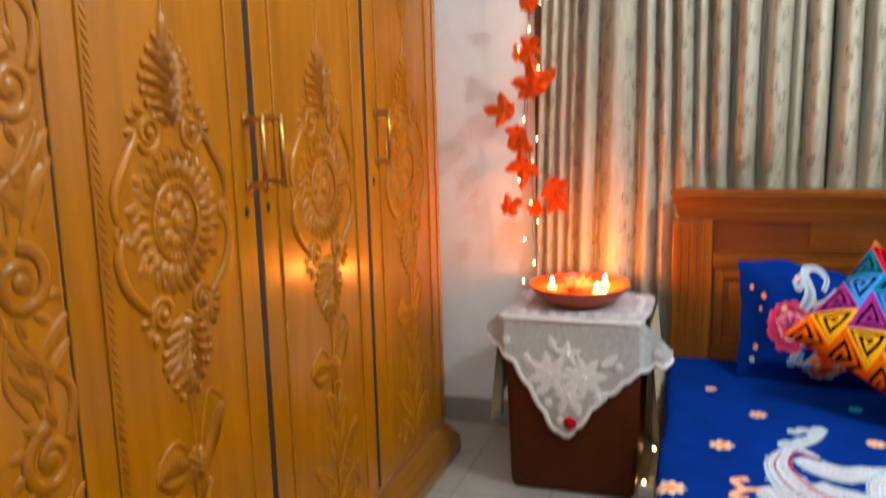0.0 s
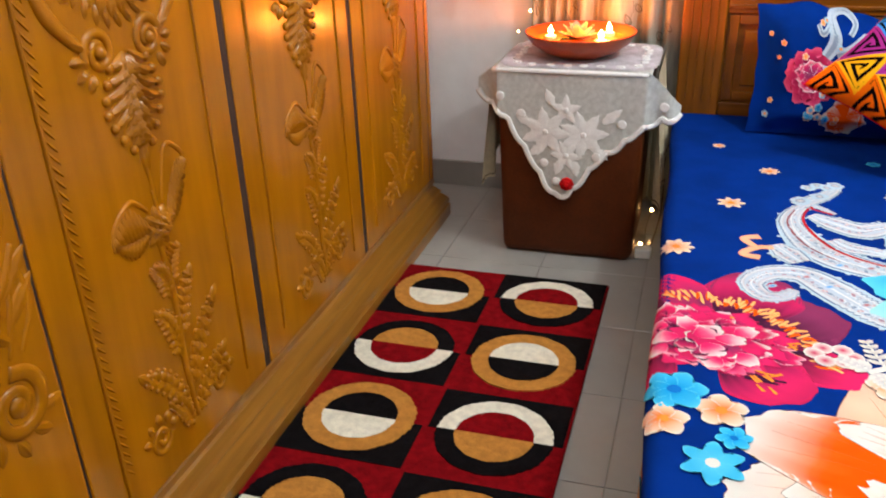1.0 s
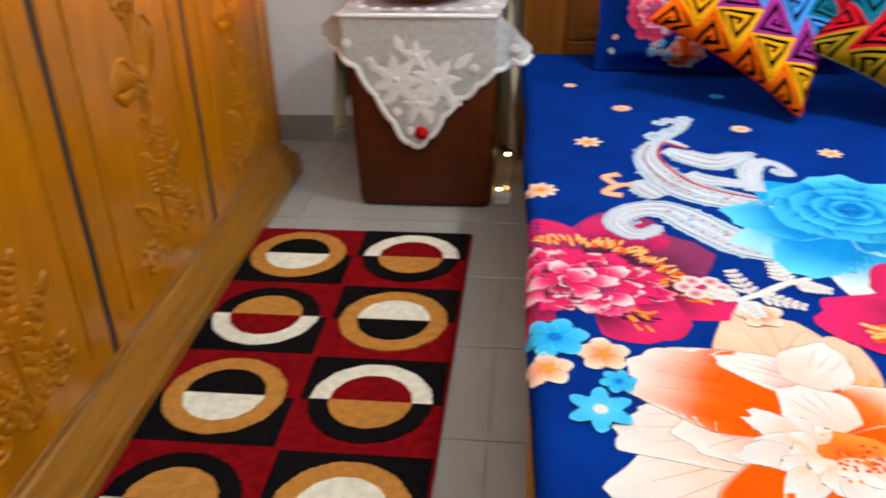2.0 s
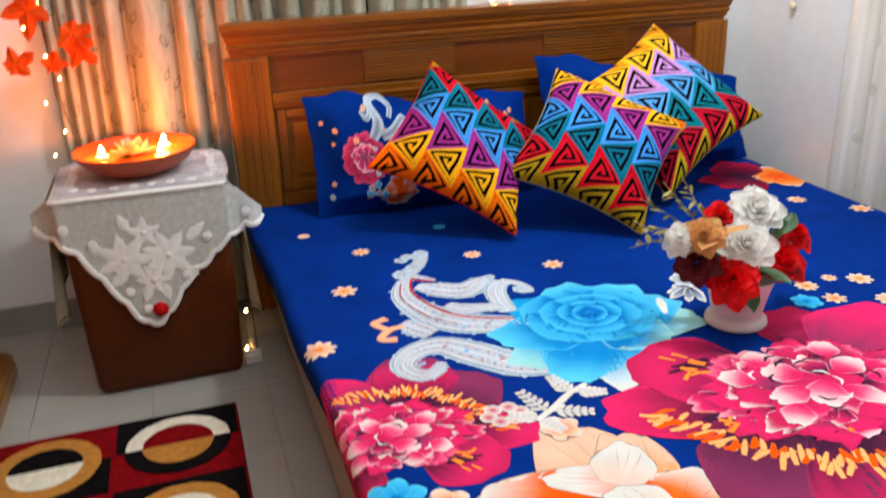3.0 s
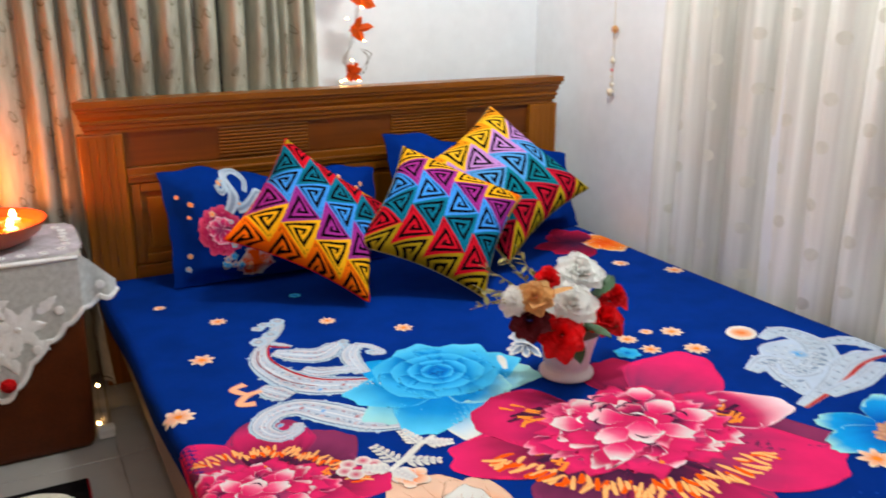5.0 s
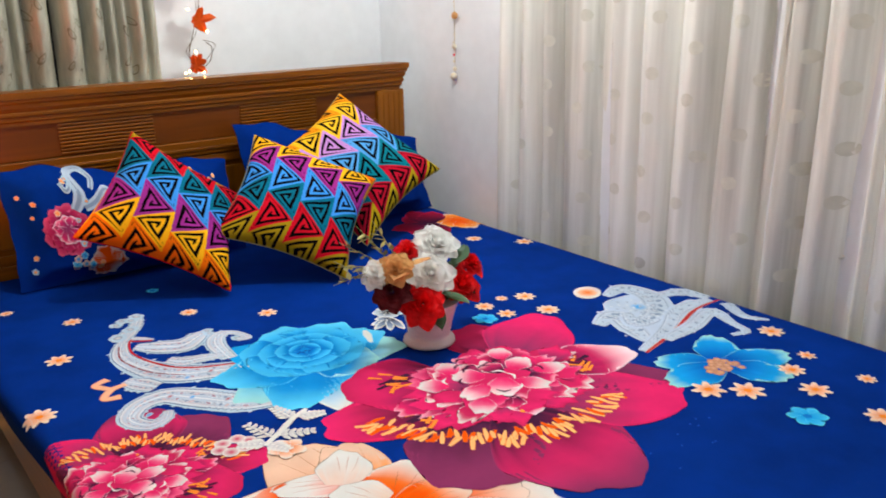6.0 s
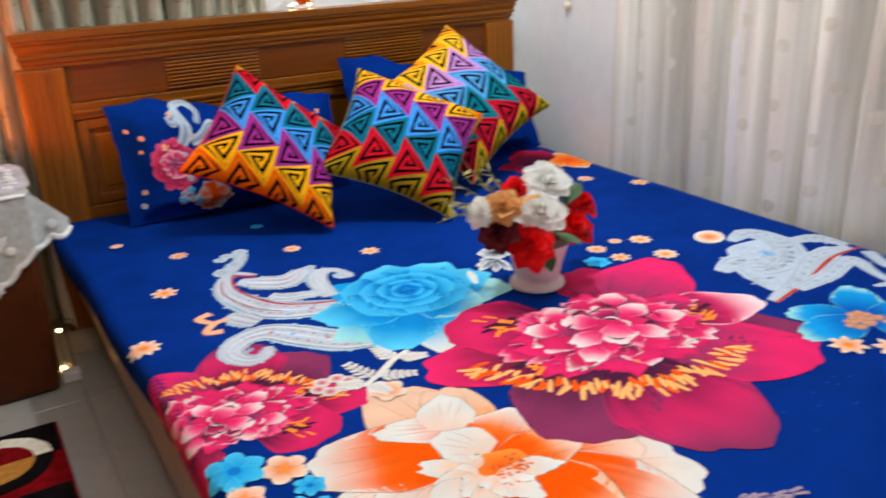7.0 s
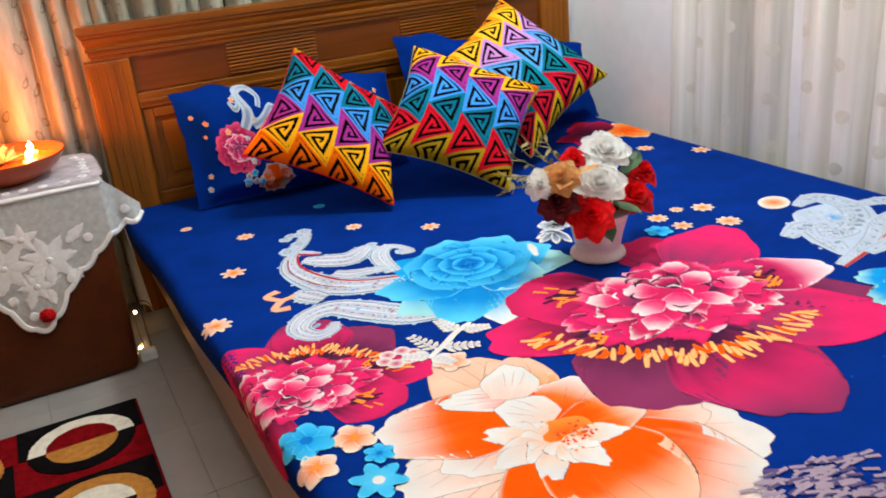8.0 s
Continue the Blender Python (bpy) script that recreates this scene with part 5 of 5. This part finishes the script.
# ---- bedside stool with its cloths ----
stool = thing("bedside_stool", "box stool covered in dark brown leatherette", "stool", at=(-0.28, -0.205, 0))
own = bmesh.new()
bmesh.ops.create_cube(own, size=1, matrix=Matrix.Translation((0, 0, 0.5)))
bmesh.ops.bevel(own, geom=own.edges[:], offset=0.06, segments=4, affect="EDGES", profile=0.5)
for v in own.verts:
    k = v.co.z
    v.co = Vector((-0.28 + v.co.x * (0.412 + 0.035 * k), -0.205 + v.co.y * (0.348 + 0.012 * k), 0.592 * k))
part("box", own, BROWN, stool, smooth=True)
seam = [(-0.28 + sx * (0.206 + 0.0175 * 0.9) * 0.985, -0.205 + sy * 0.178, 0.535) for sx, sy in ((-1, -1), (1, -1), (1, 1), (-1, 1), (-1, -1))]
part("seam", tube(seam, 0.002, 5, 0), BROWN, stool)

TOP = 0.594
drape = thing("lace_cloth", "white lace cloth with embroidered flowers, hanging in a point", "tablecloth", at=(-0.28, -0.2, TOP))
LOW = ((-0.565, 0.520), (-0.52, 0.488), (-0.475, 0.455), (-0.428, 0.378), (-0.380, 0.300), (-0.345, 0.240), (-0.313, 0.207), (-0.275, 0.215), (-0.245, 0.252), (-0.189, 0.330), (-0.115, 0.390), (-0.083, 0.425), (-0.03, 0.452), (0.036, 0.470))


def low_edge(x):
    for (a, za), (b, zb) in zip(LOW, LOW[1:]):
        if x <= b:
            return za + (zb - za) * (x - a) / (b - a)
    return LOW[-1][1]


def cloth_at(x, z, lift=0.0):
    """The front of the hanging lace: past the stool's corners it turns back and stands off."""
    y = -0.388 - 0.004 * math.sin(21 * x + 1) * (TOP - z) / 0.3 - 0.004 * (TOP - z) / 0.3
    for e, s in ((-0.50, -1), (-0.062, 1)):
        o = (x - e) * s
        if o > 0:
            y += 0.55 * o + 0.012 * math.sin(o * 60) * (TOP - z) / 0.1
    return Vector((x, y - lift, z))


def lace_front(u, v):
    x = -0.565 + 0.601 * u
    top = TOP + 0.010 - 0.04 * max(0.0, -0.515 - x) / 0.05 - 0.10 * max(0.0, x + 0.055) / 0.09
    z0 = low_edge(x) + 0.010 - 0.016 * abs(math.sin(u * 12 * math.pi)) ** 0.8
    return cloth_at(x, top + (z0 - top) * v)


net = part("net", grid(140, 24, lace_front), NET, drape, "fine grey-white net", True)
edge = []
for k in range(160):
    u = k / 159
    edge.append(lace_front(u, 0.985) - Vector((0, 0.002, 0)))
part("scalloped_edge", tube(edge, 0.0085, 6, 0, flat=0.16, axis=(0, 1, 0)), LACE, drape, smooth=True)
part("top", box(-0.515, -0.386, TOP - 0.001, -0.050, -0.020, TOP + 0.006, 0.003), NET, drape, "fine grey-white net")
part("front_fold", tube([(-0.515, -0.384, TOP + 0.002), (-0.28, -0.388, TOP + 0.003), (-0.06, -0.384, TOP + 0.002)], 0.0075, 8, 6), LACE, drape, "thick hemmed fold", True)


def lace_petal(x, z, a, L, w):
    def f(u, v):
        s = 2 * v - 1
        wid = w * math.sin(math.pi * (0.10 + 0.88 * u ** 0.85)) * (1 + 0.14 * math.sin(19 * u))
        return cloth_at(x + L * u * math.cos(a) - wid * s * math.sin(a), z + L * u * math.sin(a) + wid * s * math.cos(a), 0.0016 + 0.0012 * (1 - s * s))
    return grid(8, 5, f)


for cx, cz_, n, r in ((-0.350, 0.415, 7, 0.078), (-0.235, 0.412, 7, 0.076), (-0.285, 0.345, 6, 0.050), (-0.29, 0.485, 5, 0.048)):
    bm = bmesh.new()
    for k in range(n):
        join(bm, lace_petal(cx, cz_, 2 * math.pi * k / n + 0.4 + cx * 9, r, r * 0.25))
    join(bm, ball(*cloth_at(cx, cz_, 0.003), 0.009, 0.003, 0.009))
    part("lace_flower", bm, LACE, drape, "white embroidered blossom", True)
for x, z, a, L in ((-0.40, 0.44, 2.6, 0.05), (-0.18, 0.45, 0.7, 0.07), (-0.30, 0.33, 4.4, 0.05), (-0.26, 0.33, 4.9, 0.05), (-0.33, 0.50, 2.0, 0.05), (-0.36, 0.37, 3.8, 0.05), (-0.20, 0.37, 5.6, 0.05)):
    part("lace_leaf", lace_petal(x, z, a, L, 0.015), LACE, drape, smooth=True)
for x, z in ((-0.490, 0.520), (-0.425, 0.468), (-0.125, 0.450), (-0.01, 0.500), (-0.352, 0.318), (-0.195, 0.345), (-0.312, 0.262)):
    part("lace_dot", ball(*cloth_at(x, z, 0.003), 0.014, 0.0015, 0.014, 14, 6), LACE, drape, smooth=True)
bm = bmesh.new()
for ring, (n, r) in enumerate(((8, 0.020), (7, 0.013), (4, 0.007))):
    for k in range(n):
        a = 2 * math.pi * k / n + ring
        join(bm, ball(*(cloth_at(-0.279, 0.258, 0.008 + 0.006 * ring) + Vector((r * 0.6 * math.cos(a), 0, r * 0.6 * math.sin(a)))), r * 0.55, 0.006, r * 0.5, 8, 5))
part("red_rosette", bm, RED, drape, "small red fabric rosette", True)
# a lilac-white mat under the bowl
mat_ = thing("lace_mat", "lilac-white openwork lace mat with a scalloped edge", "mat", at=(-0.28, -0.2, TOP + 0.007))


def mat_at(u, v):
    a = 2 * math.pi * u
    k = (abs(math.cos(a)) ** 6 + abs(math.sin(a)) ** 6) ** (-1 / 6)
    r = v * (1 + 0.03 * abs(math.sin(22 * a)) * v)
    return (-0.275 + 0.232 * k * r * math.cos(a), -0.178 + 0.185 * k * r * math.sin(a), TOP + 0.0085 + 0.001 * math.sin(9 * a) * v)


part("openwork", grid(176, 8, mat_at), LILAC, mat_, smooth=True)
for k in range(26):
    a = 2 * math.pi * k / 26
    c = mat_at(k / 26, 0.82)
    part("lace_eyelet", ring_piece(c[0], c[1], 0.006, 0.013, 0, 2 * math.pi, TOP + 0.0115, 12), LACE, mat_)
# cream under-cloth showing at the two sides
under = thing("cream_cloth", "cream cloth hanging down both sides of the stool", "tablecloth", at=(-0.28, -0.15, 0.5))
for x0, s, zl in ((-0.515, -1, 0.21), (-0.045, 1, 0.16)):
    def side(u, v, x0=x0, s=s, zl=zl):
        y = -0.345 + 0.30 * u
        z1 = zl + 0.16 * u + 0.012 * math.sin(25 * u)
        z = TOP - 0.004 + (z1 - TOP) * v
        return (x0 + s * (0.012 + 0.016 * math.sin(15 * u + 2 * v) * v + 0.02 * v), y, z)
    part("side_fall", grid(24, 20, side), CREAM, under, smooth=True)
    part("dark_trim", tube([side(k / 20, 0.97) for k in range(21)], 0.0022, 5, 0), WIRE, under)

# ---- bowl of candles ----
BX, BY, BZ = -0.285, -0.185, TOP + 0.0105
bowl = thing("bowl", "wide shallow terracotta bowl on the lace mat", "bowl", at=(BX, BY, BZ))
part("shell", lathe([(0.0, 0.004), (0.075, 0.0), (0.085, 0.004), (0.120, 0.018), (0.150, 0.040), (0.168, 0.066), (0.171, 0.072), (0.166, 0.073), (0.158, 0.064), (0.135, 0.042), (0.10, 0.024), (0.0, 0.016)], 48, (BX, BY, BZ)), CLAY, bowl, smooth=True)
part("water", lathe([(0.0, 0.0495), (0.143, 0.0495)], 48, (BX, BY, BZ)), WATER, bowl, "orange-tinted water")
for fx, fy in ((-0.375, -0.20), (-0.205, -0.13), (-0.215, -0.25)):
    c = thing("candle", "small lit floating tea candle in the bowl", "candle", "candles in the bowl", at=(fx, fy, BZ + 0.05))
    part("wax", lathe([(0.0, -0.004), (0.017, -0.004), (0.019, 0.008), (0.016, 0.010), (0.0, 0.008)], 20, (fx, fy, BZ + 0.05)), WAX, c)
    part("wick", tube([(fx, fy, BZ + 0.057), (fx, fy, BZ + 0.066)], 0.0008, 5, 1), WIRE, c)
    part("flame", lathe([(0.0, 0.012), (0.006, 0.016), (0.0085, 0.022), (0.007, 0.029), (0.003, 0.036), (0.0, 0.040)], 14, (fx, fy, BZ + 0.05)), FLAME, c, "bright candle flame", True)
lotus = thing("floating_flower", "pink and cream artificial water lily in the bowl", "flower", at=(-0.29, -0.19, BZ + 0.05))
for ring, (n, L, up) in enumerate(((8, 0.062, 0.015), (7, 0.048, 0.035), (5, 0.030, 0.045))):
    for k in range(n):
        a = 2 * math.pi * k / n + ring * 0.4
        part("petal", leaf_blade((-0.29 + 0.006 * math.cos(a), -0.19 + 0.006 * math.sin(a), BZ + 0.052), (-0.29 + L * math.cos(a), -0.19 + L * math.sin(a), BZ + 0.052 + up), 0.014), (PINK, CREAM, PINK)[ring] if k % 3 else CREAM, lotus, smooth=True)
for k in range(3):
    a = 2.0 + 2.1 * k
    part("leaf", leaf_blade((-0.29, -0.19, BZ + 0.051), (-0.29 + 0.08 * math.cos(a), -0.19 + 0.08 * math.sin(a), BZ + 0.055), 0.02), GREEN, lotus, smooth=True)


# ---- curtains ----
def folds(valleys, back, front, lean=0.0):
    """Depth of a gathered curtain along its width: deep narrow valleys, broad rounded ridges."""
    def f(s):
        for i, (a, b) in enumerate(zip(valleys, valleys[1:])):
            if s <= b:
                k = (s - a) / (b - a)
                amp = min(1.0, (b - a) / 0.085)
                k = min(1, max(0, k))
                if lean:
                    h = math.sin(math.pi / 2 * k / lean) ** 0.9 if k < lean else 1 - ((k - lean) / (1 - lean)) ** 2.4
                else:
                    h = math.sin(math.pi * k) ** 0.6
                return back + (front - back) * amp * h * (0.92 + 0.08 * math.sin(11 * i))
        return back
    return f


V1 = (-0.492, -0.455, -0.414, -0.374, -0.335, -0.265, -0.125, -0.06, 0.0, 0.07, 0.124, 0.20, 0.288, 0.378, 0.42, 0.497)
V2 = (0.503, 0.592, 0.67, 0.712, 0.752, 0.815, 0.862)
for vs in (V1, V2):
    ff = folds(vs, 0.158, 0.096, 0.40)
    fd = folds(vs, 0.158, 0.042, 0.40)

    def back_at(x, z, lift=0.0, ff=ff, fd=fd):
        k = max(min(1.0, max(0.0, (z - 0.98) / 0.16)), min(1.0, max(0.0, (-0.02 - x) / 0.06)))
        k = k * k * (3 - 2 * k)
        lean = 0.03 * (z - 1.1) * max(0.0, 1 - (x + 0.49) / 0.5)
        return Vector((x + lean + 0.006 * math.sin(2.2 * z + 9 * x), ff(x) * (1 - k) + fd(x) * k - lift + 0.003 * math.sin(3 * z + 20 * x), z))
    cur = thing("curtain", "olive-beige pleated curtain with a leaf vine pattern", "curtain", "back curtains", at=((vs[0] + vs[-1]) / 2, 0.12, 0))
    part("cloth", grid(int((vs[-1] - vs[0]) * 260), 40, lambda u, v: back_at(vs[0] + (vs[-1] - vs[0]) * u, 0.02 + 2.4 * v)), BACKCURT, cur, smooth=True)
    x = vs[0] + 0.045
    col = 0
    while x < vs[-1] - 0.02:
        rnd = random.Random(int(x * 1000) + 5)
        bm = bmesh.new()
        z = 0.45 + 0.06 * (col % 2)
        side = 1
        while z < 1.75:
            for dx, dz, L in ((0.012 * side, 0.0, 0.040), (-0.014 * side, 0.035, 0.034)):
                def f(u, v, dx=dx, dz=dz, L=L, z=z, x=x, side=side):
                    a = 2 * math.pi * u
                    r = 0.70 + 0.30 * v
                    t = L / 2 * (1 + r * math.cos(a))
                    w = L * 0.23 * r * math.sin(a) * (1 - 0.35 * math.cos(a))
                    return back_at(x + dx + 0.35 * side * (t - L / 2) + w, z + dz + t, 0.0022)
                join(bm, grid(16, 1, f))
                join(bm, grid(4, 1, lambda u, v, dx=dx, dz=dz, L=L, z=z, x=x, side=side: back_at(x + dx + 0.35 * side * (L * u - L / 2) + 0.0010 * (v - 0.5), z + dz + L * u * 0.85, 0.0022)))
            join(bm, grid(8, 1, lambda u, v, z=z, x=x, side=side: back_at(x + 0.006 * math.sin(6 * u) * side - 0.004 * u + 0.0012 * (v - 0.5), z - 0.02 + 0.10 * u, 0.0022)))
            z += 0.135
            side = -side
        part("leaf_vine", bm, MOTIF, cur, "darker woven leaf vine")
        x += 0.098
        col += 1

V3 = (-0.500, -0.60, -0.73, -0.83, -0.99, -1.02, -1.055, -1.18, -1.31, -1.46, -1.60, -1.645, -1.74, -1.86, -1.895, -1.93, -2.06, -2.20, -2.42, -2.55)
V3N = tuple(-v for v in V3)
fe = folds(V3N, 1.953, 1.872, 0.30)


def east_depth(s, z):
    """The folds, with four deep gaps between the gathered widths of cloth; they close a little towards the floor."""
    for a, b in ((0.728, 0.745), (0.985, 1.055), (1.590, 1.640), (1.855, 1.905)):
        w = 0.010 * math.sin(2.1 * z + 9 * a)
        if a + w < s < b + w:
            return 1.953
    return fe(s)


def east_at(s, z, lift=0.0):
    return Vector((east_depth(s, z) - lift + 0.005 * math.sin(2.5 * z + 7 * s) + 0.004 * math.sin(58 * s + 1.3 * math.sin(4 * z)) + 0.002 * math.sin(131 * s), -s + 0.010 * math.sin(1.7 * z + 5 * s), z))


cur = thing("curtain", "cream satin curtain with woven dots, hanging in soft folds", "curtain", at=(1.91, -1.5, 0))
part("cloth", grid(440, 28, lambda u, v: east_at(V3N[0] + (V3N[-1] - V3N[0]) * u, 0.02 + 2.4 * v)), SIDECURT, cur, smooth=True)
rnd = random.Random(2)
bm = bmesh.new()
for i in range(12):
    for j in range(9):
        s, z = 0.62 + 0.155 * i + rnd.uniform(-0.03, 0.03), 0.40 + 0.155 * j + 0.07 * (i % 2) + rnd.uniform(-0.01, 0.01)

        def f(u, v, s=s, z=z):
            return east_at(s + 0.020 * v * math.cos(2 * math.pi * u), z + 0.020 * v * math.sin(2 * math.pi * u), 0.0015)
        join(bm, grid(12, 2, f))
tagged(part("woven_dots", bm, DOT, cur, "slightly darker woven dots"), kind="stuff")
rod = thing("curtain_rod", "plain dark metal curtain rod above the window", "curtain rod", at=(0.2, 0.12, 2.44))
part("bar", tube([(-0.6, 0.123, 2.43), (0.95, 0.123, 2.43)], 0.01, 8, 1), WIRE, rod)
part("bracket", box(-0.55, 0.12, 2.42, -0.53, 0.172, 2.44), WIRE, rod)
rod2 = thing("curtain_rod", "plain dark metal curtain rod above the window", "curtain rod", at=(1.912, -1.5, 2.44))
part("bar", tube([(1.912, -0.45, 2.43), (1.912, -2.65, 2.43)], 0.01, 8, 1), WIRE, rod2)
part("bracket", box(1.912, -0.50, 2.42, 1.957, -0.48, 2.44), WIRE, rod2)
# a narrow dark strip running up the wall beside the curtain
solid("trim", box(-0.505, 0.150, 0.78, -0.484, 0.171, 2.38, 0.003), WIRE, "dark narrow upright strip beside the curtain", "trim", "structure")


# ---- garlands and hangings ----
def maple(c, r, turn, tilt, seed):
    rnd = random.Random(seed)
    bm = bmesh.new()
    m = Matrix.Translation(c) @ Euler((tilt, rnd.uniform(-0.5, 0.5), 0)).to_matrix().to_4x4()
    mid = bm.verts.new(m @ Vector((0, 0, 0)))
    ring = []
    lobes = (1.30, 1.12, 0.72, 0.70, 1.10)
    for k in range(20):
        a = turn + 2 * math.pi * k / 20 + rnd.uniform(-0.05, 0.05)
        L = lobes[(k + 1) // 4 % 5]
        q = (L, 0.80 * L, 0.55 + 0.12 * rnd.random(), 0.80 * L)[k % 4] * r * rnd.uniform(0.92, 1.08)
        ring.append(bm.verts.new(m @ Vector((q * math.cos(a), -0.22 * q * (k % 4 == 0) + 0.10 * r * (k % 4 == 2) + rnd.uniform(-0.004, 0.004), q * math.sin(a)))))
    for k in range(20):
        bm.faces.new((mid, ring[k], ring[(k + 1) % 20]))
    bmesh.ops.solidify(bm, geom=bm.faces[:], thickness=0.0008)
    return bm


def garland(path, leaves, bulbs, label, at):
    g = thing("leaf_garland", label, "garland", at=at)
    part("vine", tube(path, 0.0016, 5, 6), WIRE, g, smooth=True)
    off = [Vector(p) + Vector((0.012 * (-1) ** i, -0.004, 0.01)) for i, p in enumerate(path)]
    part("light_wire", tube(off, 0.0010, 5, 6), WIRE, g)
    for k, (x, y, z, r) in enumerate(leaves):
        part("leaf", maple((x, y, z), 1.36 * r, 0.6 * k, 0.25 * (-1) ** k, 60 + k), LEAF_RED, g, "orange-red maple leaf")
    for x, y, z in bulbs:
        part("bulb", ball(x, y, z, 0.0042, seg=8, rings=5), BULB, g, "tiny glowing bulb")
    return g


gp = [(-0.500, 0.112, 2.43), (-0.500, 0.040, 2.30), (-0.505, 0.036, 1.70), (-0.495, 0.036, 1.45), (-0.520, 0.036, 1.25), (-0.500, 0.036, 1.08), (-0.490, 0.036, 0.95), (-0.480, 0.036, 0.80), (-0.465, 0.036, 0.68)]
gl = [(-0.505, 0.022, 1.63, 0.034), (-0.535, 0.022, 1.45, 0.030), (-0.500, 0.022, 1.475, 0.034), (-0.472, 0.022, 1.352, 0.058), (-0.490, 0.022, 1.33, 0.040), (-0.588, 0.022, 1.258, 0.046), (-0.540, 0.022, 1.175, 0.036),
      (-0.525, 0.022, 1.13, 0.034), (-0.520, 0.022, 1.055, 0.046), (-0.412, 0.022, 0.985, 0.040), (-0.408, 0.022, 0.935, 0.040), (-0.580, 0.022, 0.905, 0.034), (-0.478, 0.022, 0.895, 0.028), (-0.52, 0.022, 1.80, 0.04), (-0.48, 0.022, 1.95, 0.05)]
rnd = random.Random(21)
gb = [(-0.505 + rnd.uniform(-0.035, 0.05), 0.028, 0.62 + 0.078 * k + rnd.uniform(-0.02, 0.02)) for k in range(17)]
garland(gp, gl, gb, "hanging garland of orange-red maple leaves with fairy lights", (-0.5, 0.07, 2.35))
gp2 = [(1.005, 0.366, 2.36), (1.005, 0.150, 2.30), (1.00, 0.150, 1.55), (1.02, 0.148, 1.25), (0.985, 0.148, 1.12), (0.965, 0.147, 1.05), (0.990, 0.147, 0.995), (1.04, 0.148, 1.02), (1.055, 0.15, 1.07), (1.035, 0.152, 1.09)]
gl2 = [(1.010, 0.140, 1.17, 0.034), (1.02, 0.140, 1.29, 0.045), (0.985, 0.140, 1.005, 0.026), (1.00, 0.14, 1.42, 0.045), (0.992, 0.138, 1.025, 0.022)]
gb2 = [(0.985, 0.135, 1.06), (1.035, 0.135, 1.13), (0.955, 0.135, 0.99), (1.01, 0.135, 0.985), (0.97, 0.135, 1.21), (1.03, 0.135, 1.25), (0.94, 0.135, 0.985)]
garland(gp2, gl2, gb2, "short orange leaf garland with fairy lights on the wall", (1.0, 0.15, 2.3))
hang = thing("shell_hanging", "thin string of beads and shells hanging on the wall", "wall hanging", at=(1.945, -0.19, 1.9))
part("string", tube([(1.945, -0.19, 1.9), (1.943, -0.188, 1.3), (1.943, -0.192, 0.93)], 0.0012, 5, 3), CREAM, hang)
for z, r, m in ((1.165, 0.016, ORANGE), (1.09, 0.005, SHELL), (1.06, 0.005, SHELL), (1.045, 0.012, SHELL), (1.01, 0.006, RED), (0.985, 0.005, SHELL), (0.955, 0.010, SHELL), (0.925, 0.017, SHELL)):
    part("bead", ball(1.940, -0.19 + 0.004 * math.sin(z * 90), z, r * 0.7, r, r * 0.9, 10, 6), m, hang, smooth=True)
# small things on the floor by the stool
plug = thing("adapter", "small white plastic plug adapter on the floor", "adapter", at=(-0.04, -0.33, 0))
part("body", box(-0.066, -0.345, 0.0, -0.016, -0.305, 0.034, 0.006), PLASTIC, plug)
part("cable", tube([(-0.03, -0.305, 0.02), (-0.02, -0.20, 0.006), (-0.01, 0.02, 0.006), (-0.01, 0.13, 0.1)], 0.003, 6, 5), WIRE, plug)
low = thing("fairy_lights", "loose fairy lights behind the stool by the bed post", "fairy lights", at=(-0.02, -0.1, 0.0))
part("wire", tube([(-0.01, 0.10, 0.20), (-0.02, 0.0, 0.10), (-0.04, -0.10, 0.05), (-0.045, -0.20, 0.03), (-0.040, -0.25, 0.004)], 0.0012, 5, 5), WIRE, low)
for p in ((-0.055, -0.25, 0.010), (-0.035, -0.08, 0.062)):
    part("bulb", ball(*p, 0.006, seg=8, rings=5), BULB, low)

# ---- floor tiles, one by one ----
TW = 0.32
tile_me = None
for i in range(-4, 8):
    for j in range(-14, 4):
        x0, y0 = -0.342 + TW * i, -0.468 + TW * j
        if x0 < -1.5 or x0 > 2.0 or y0 < -4.2 or y0 > 0.36:
            continue
        if tile_me is None:
            tile_me = mesh("tile", box(0.0012, 0.0012, -0.006, TW - 0.0012, TW - 0.0012, 0, 0.0008, 1), TILE)
        ob = new("tile", tile_me)
        ob.parent = floor
        ob.location = (x0, y0, 0)
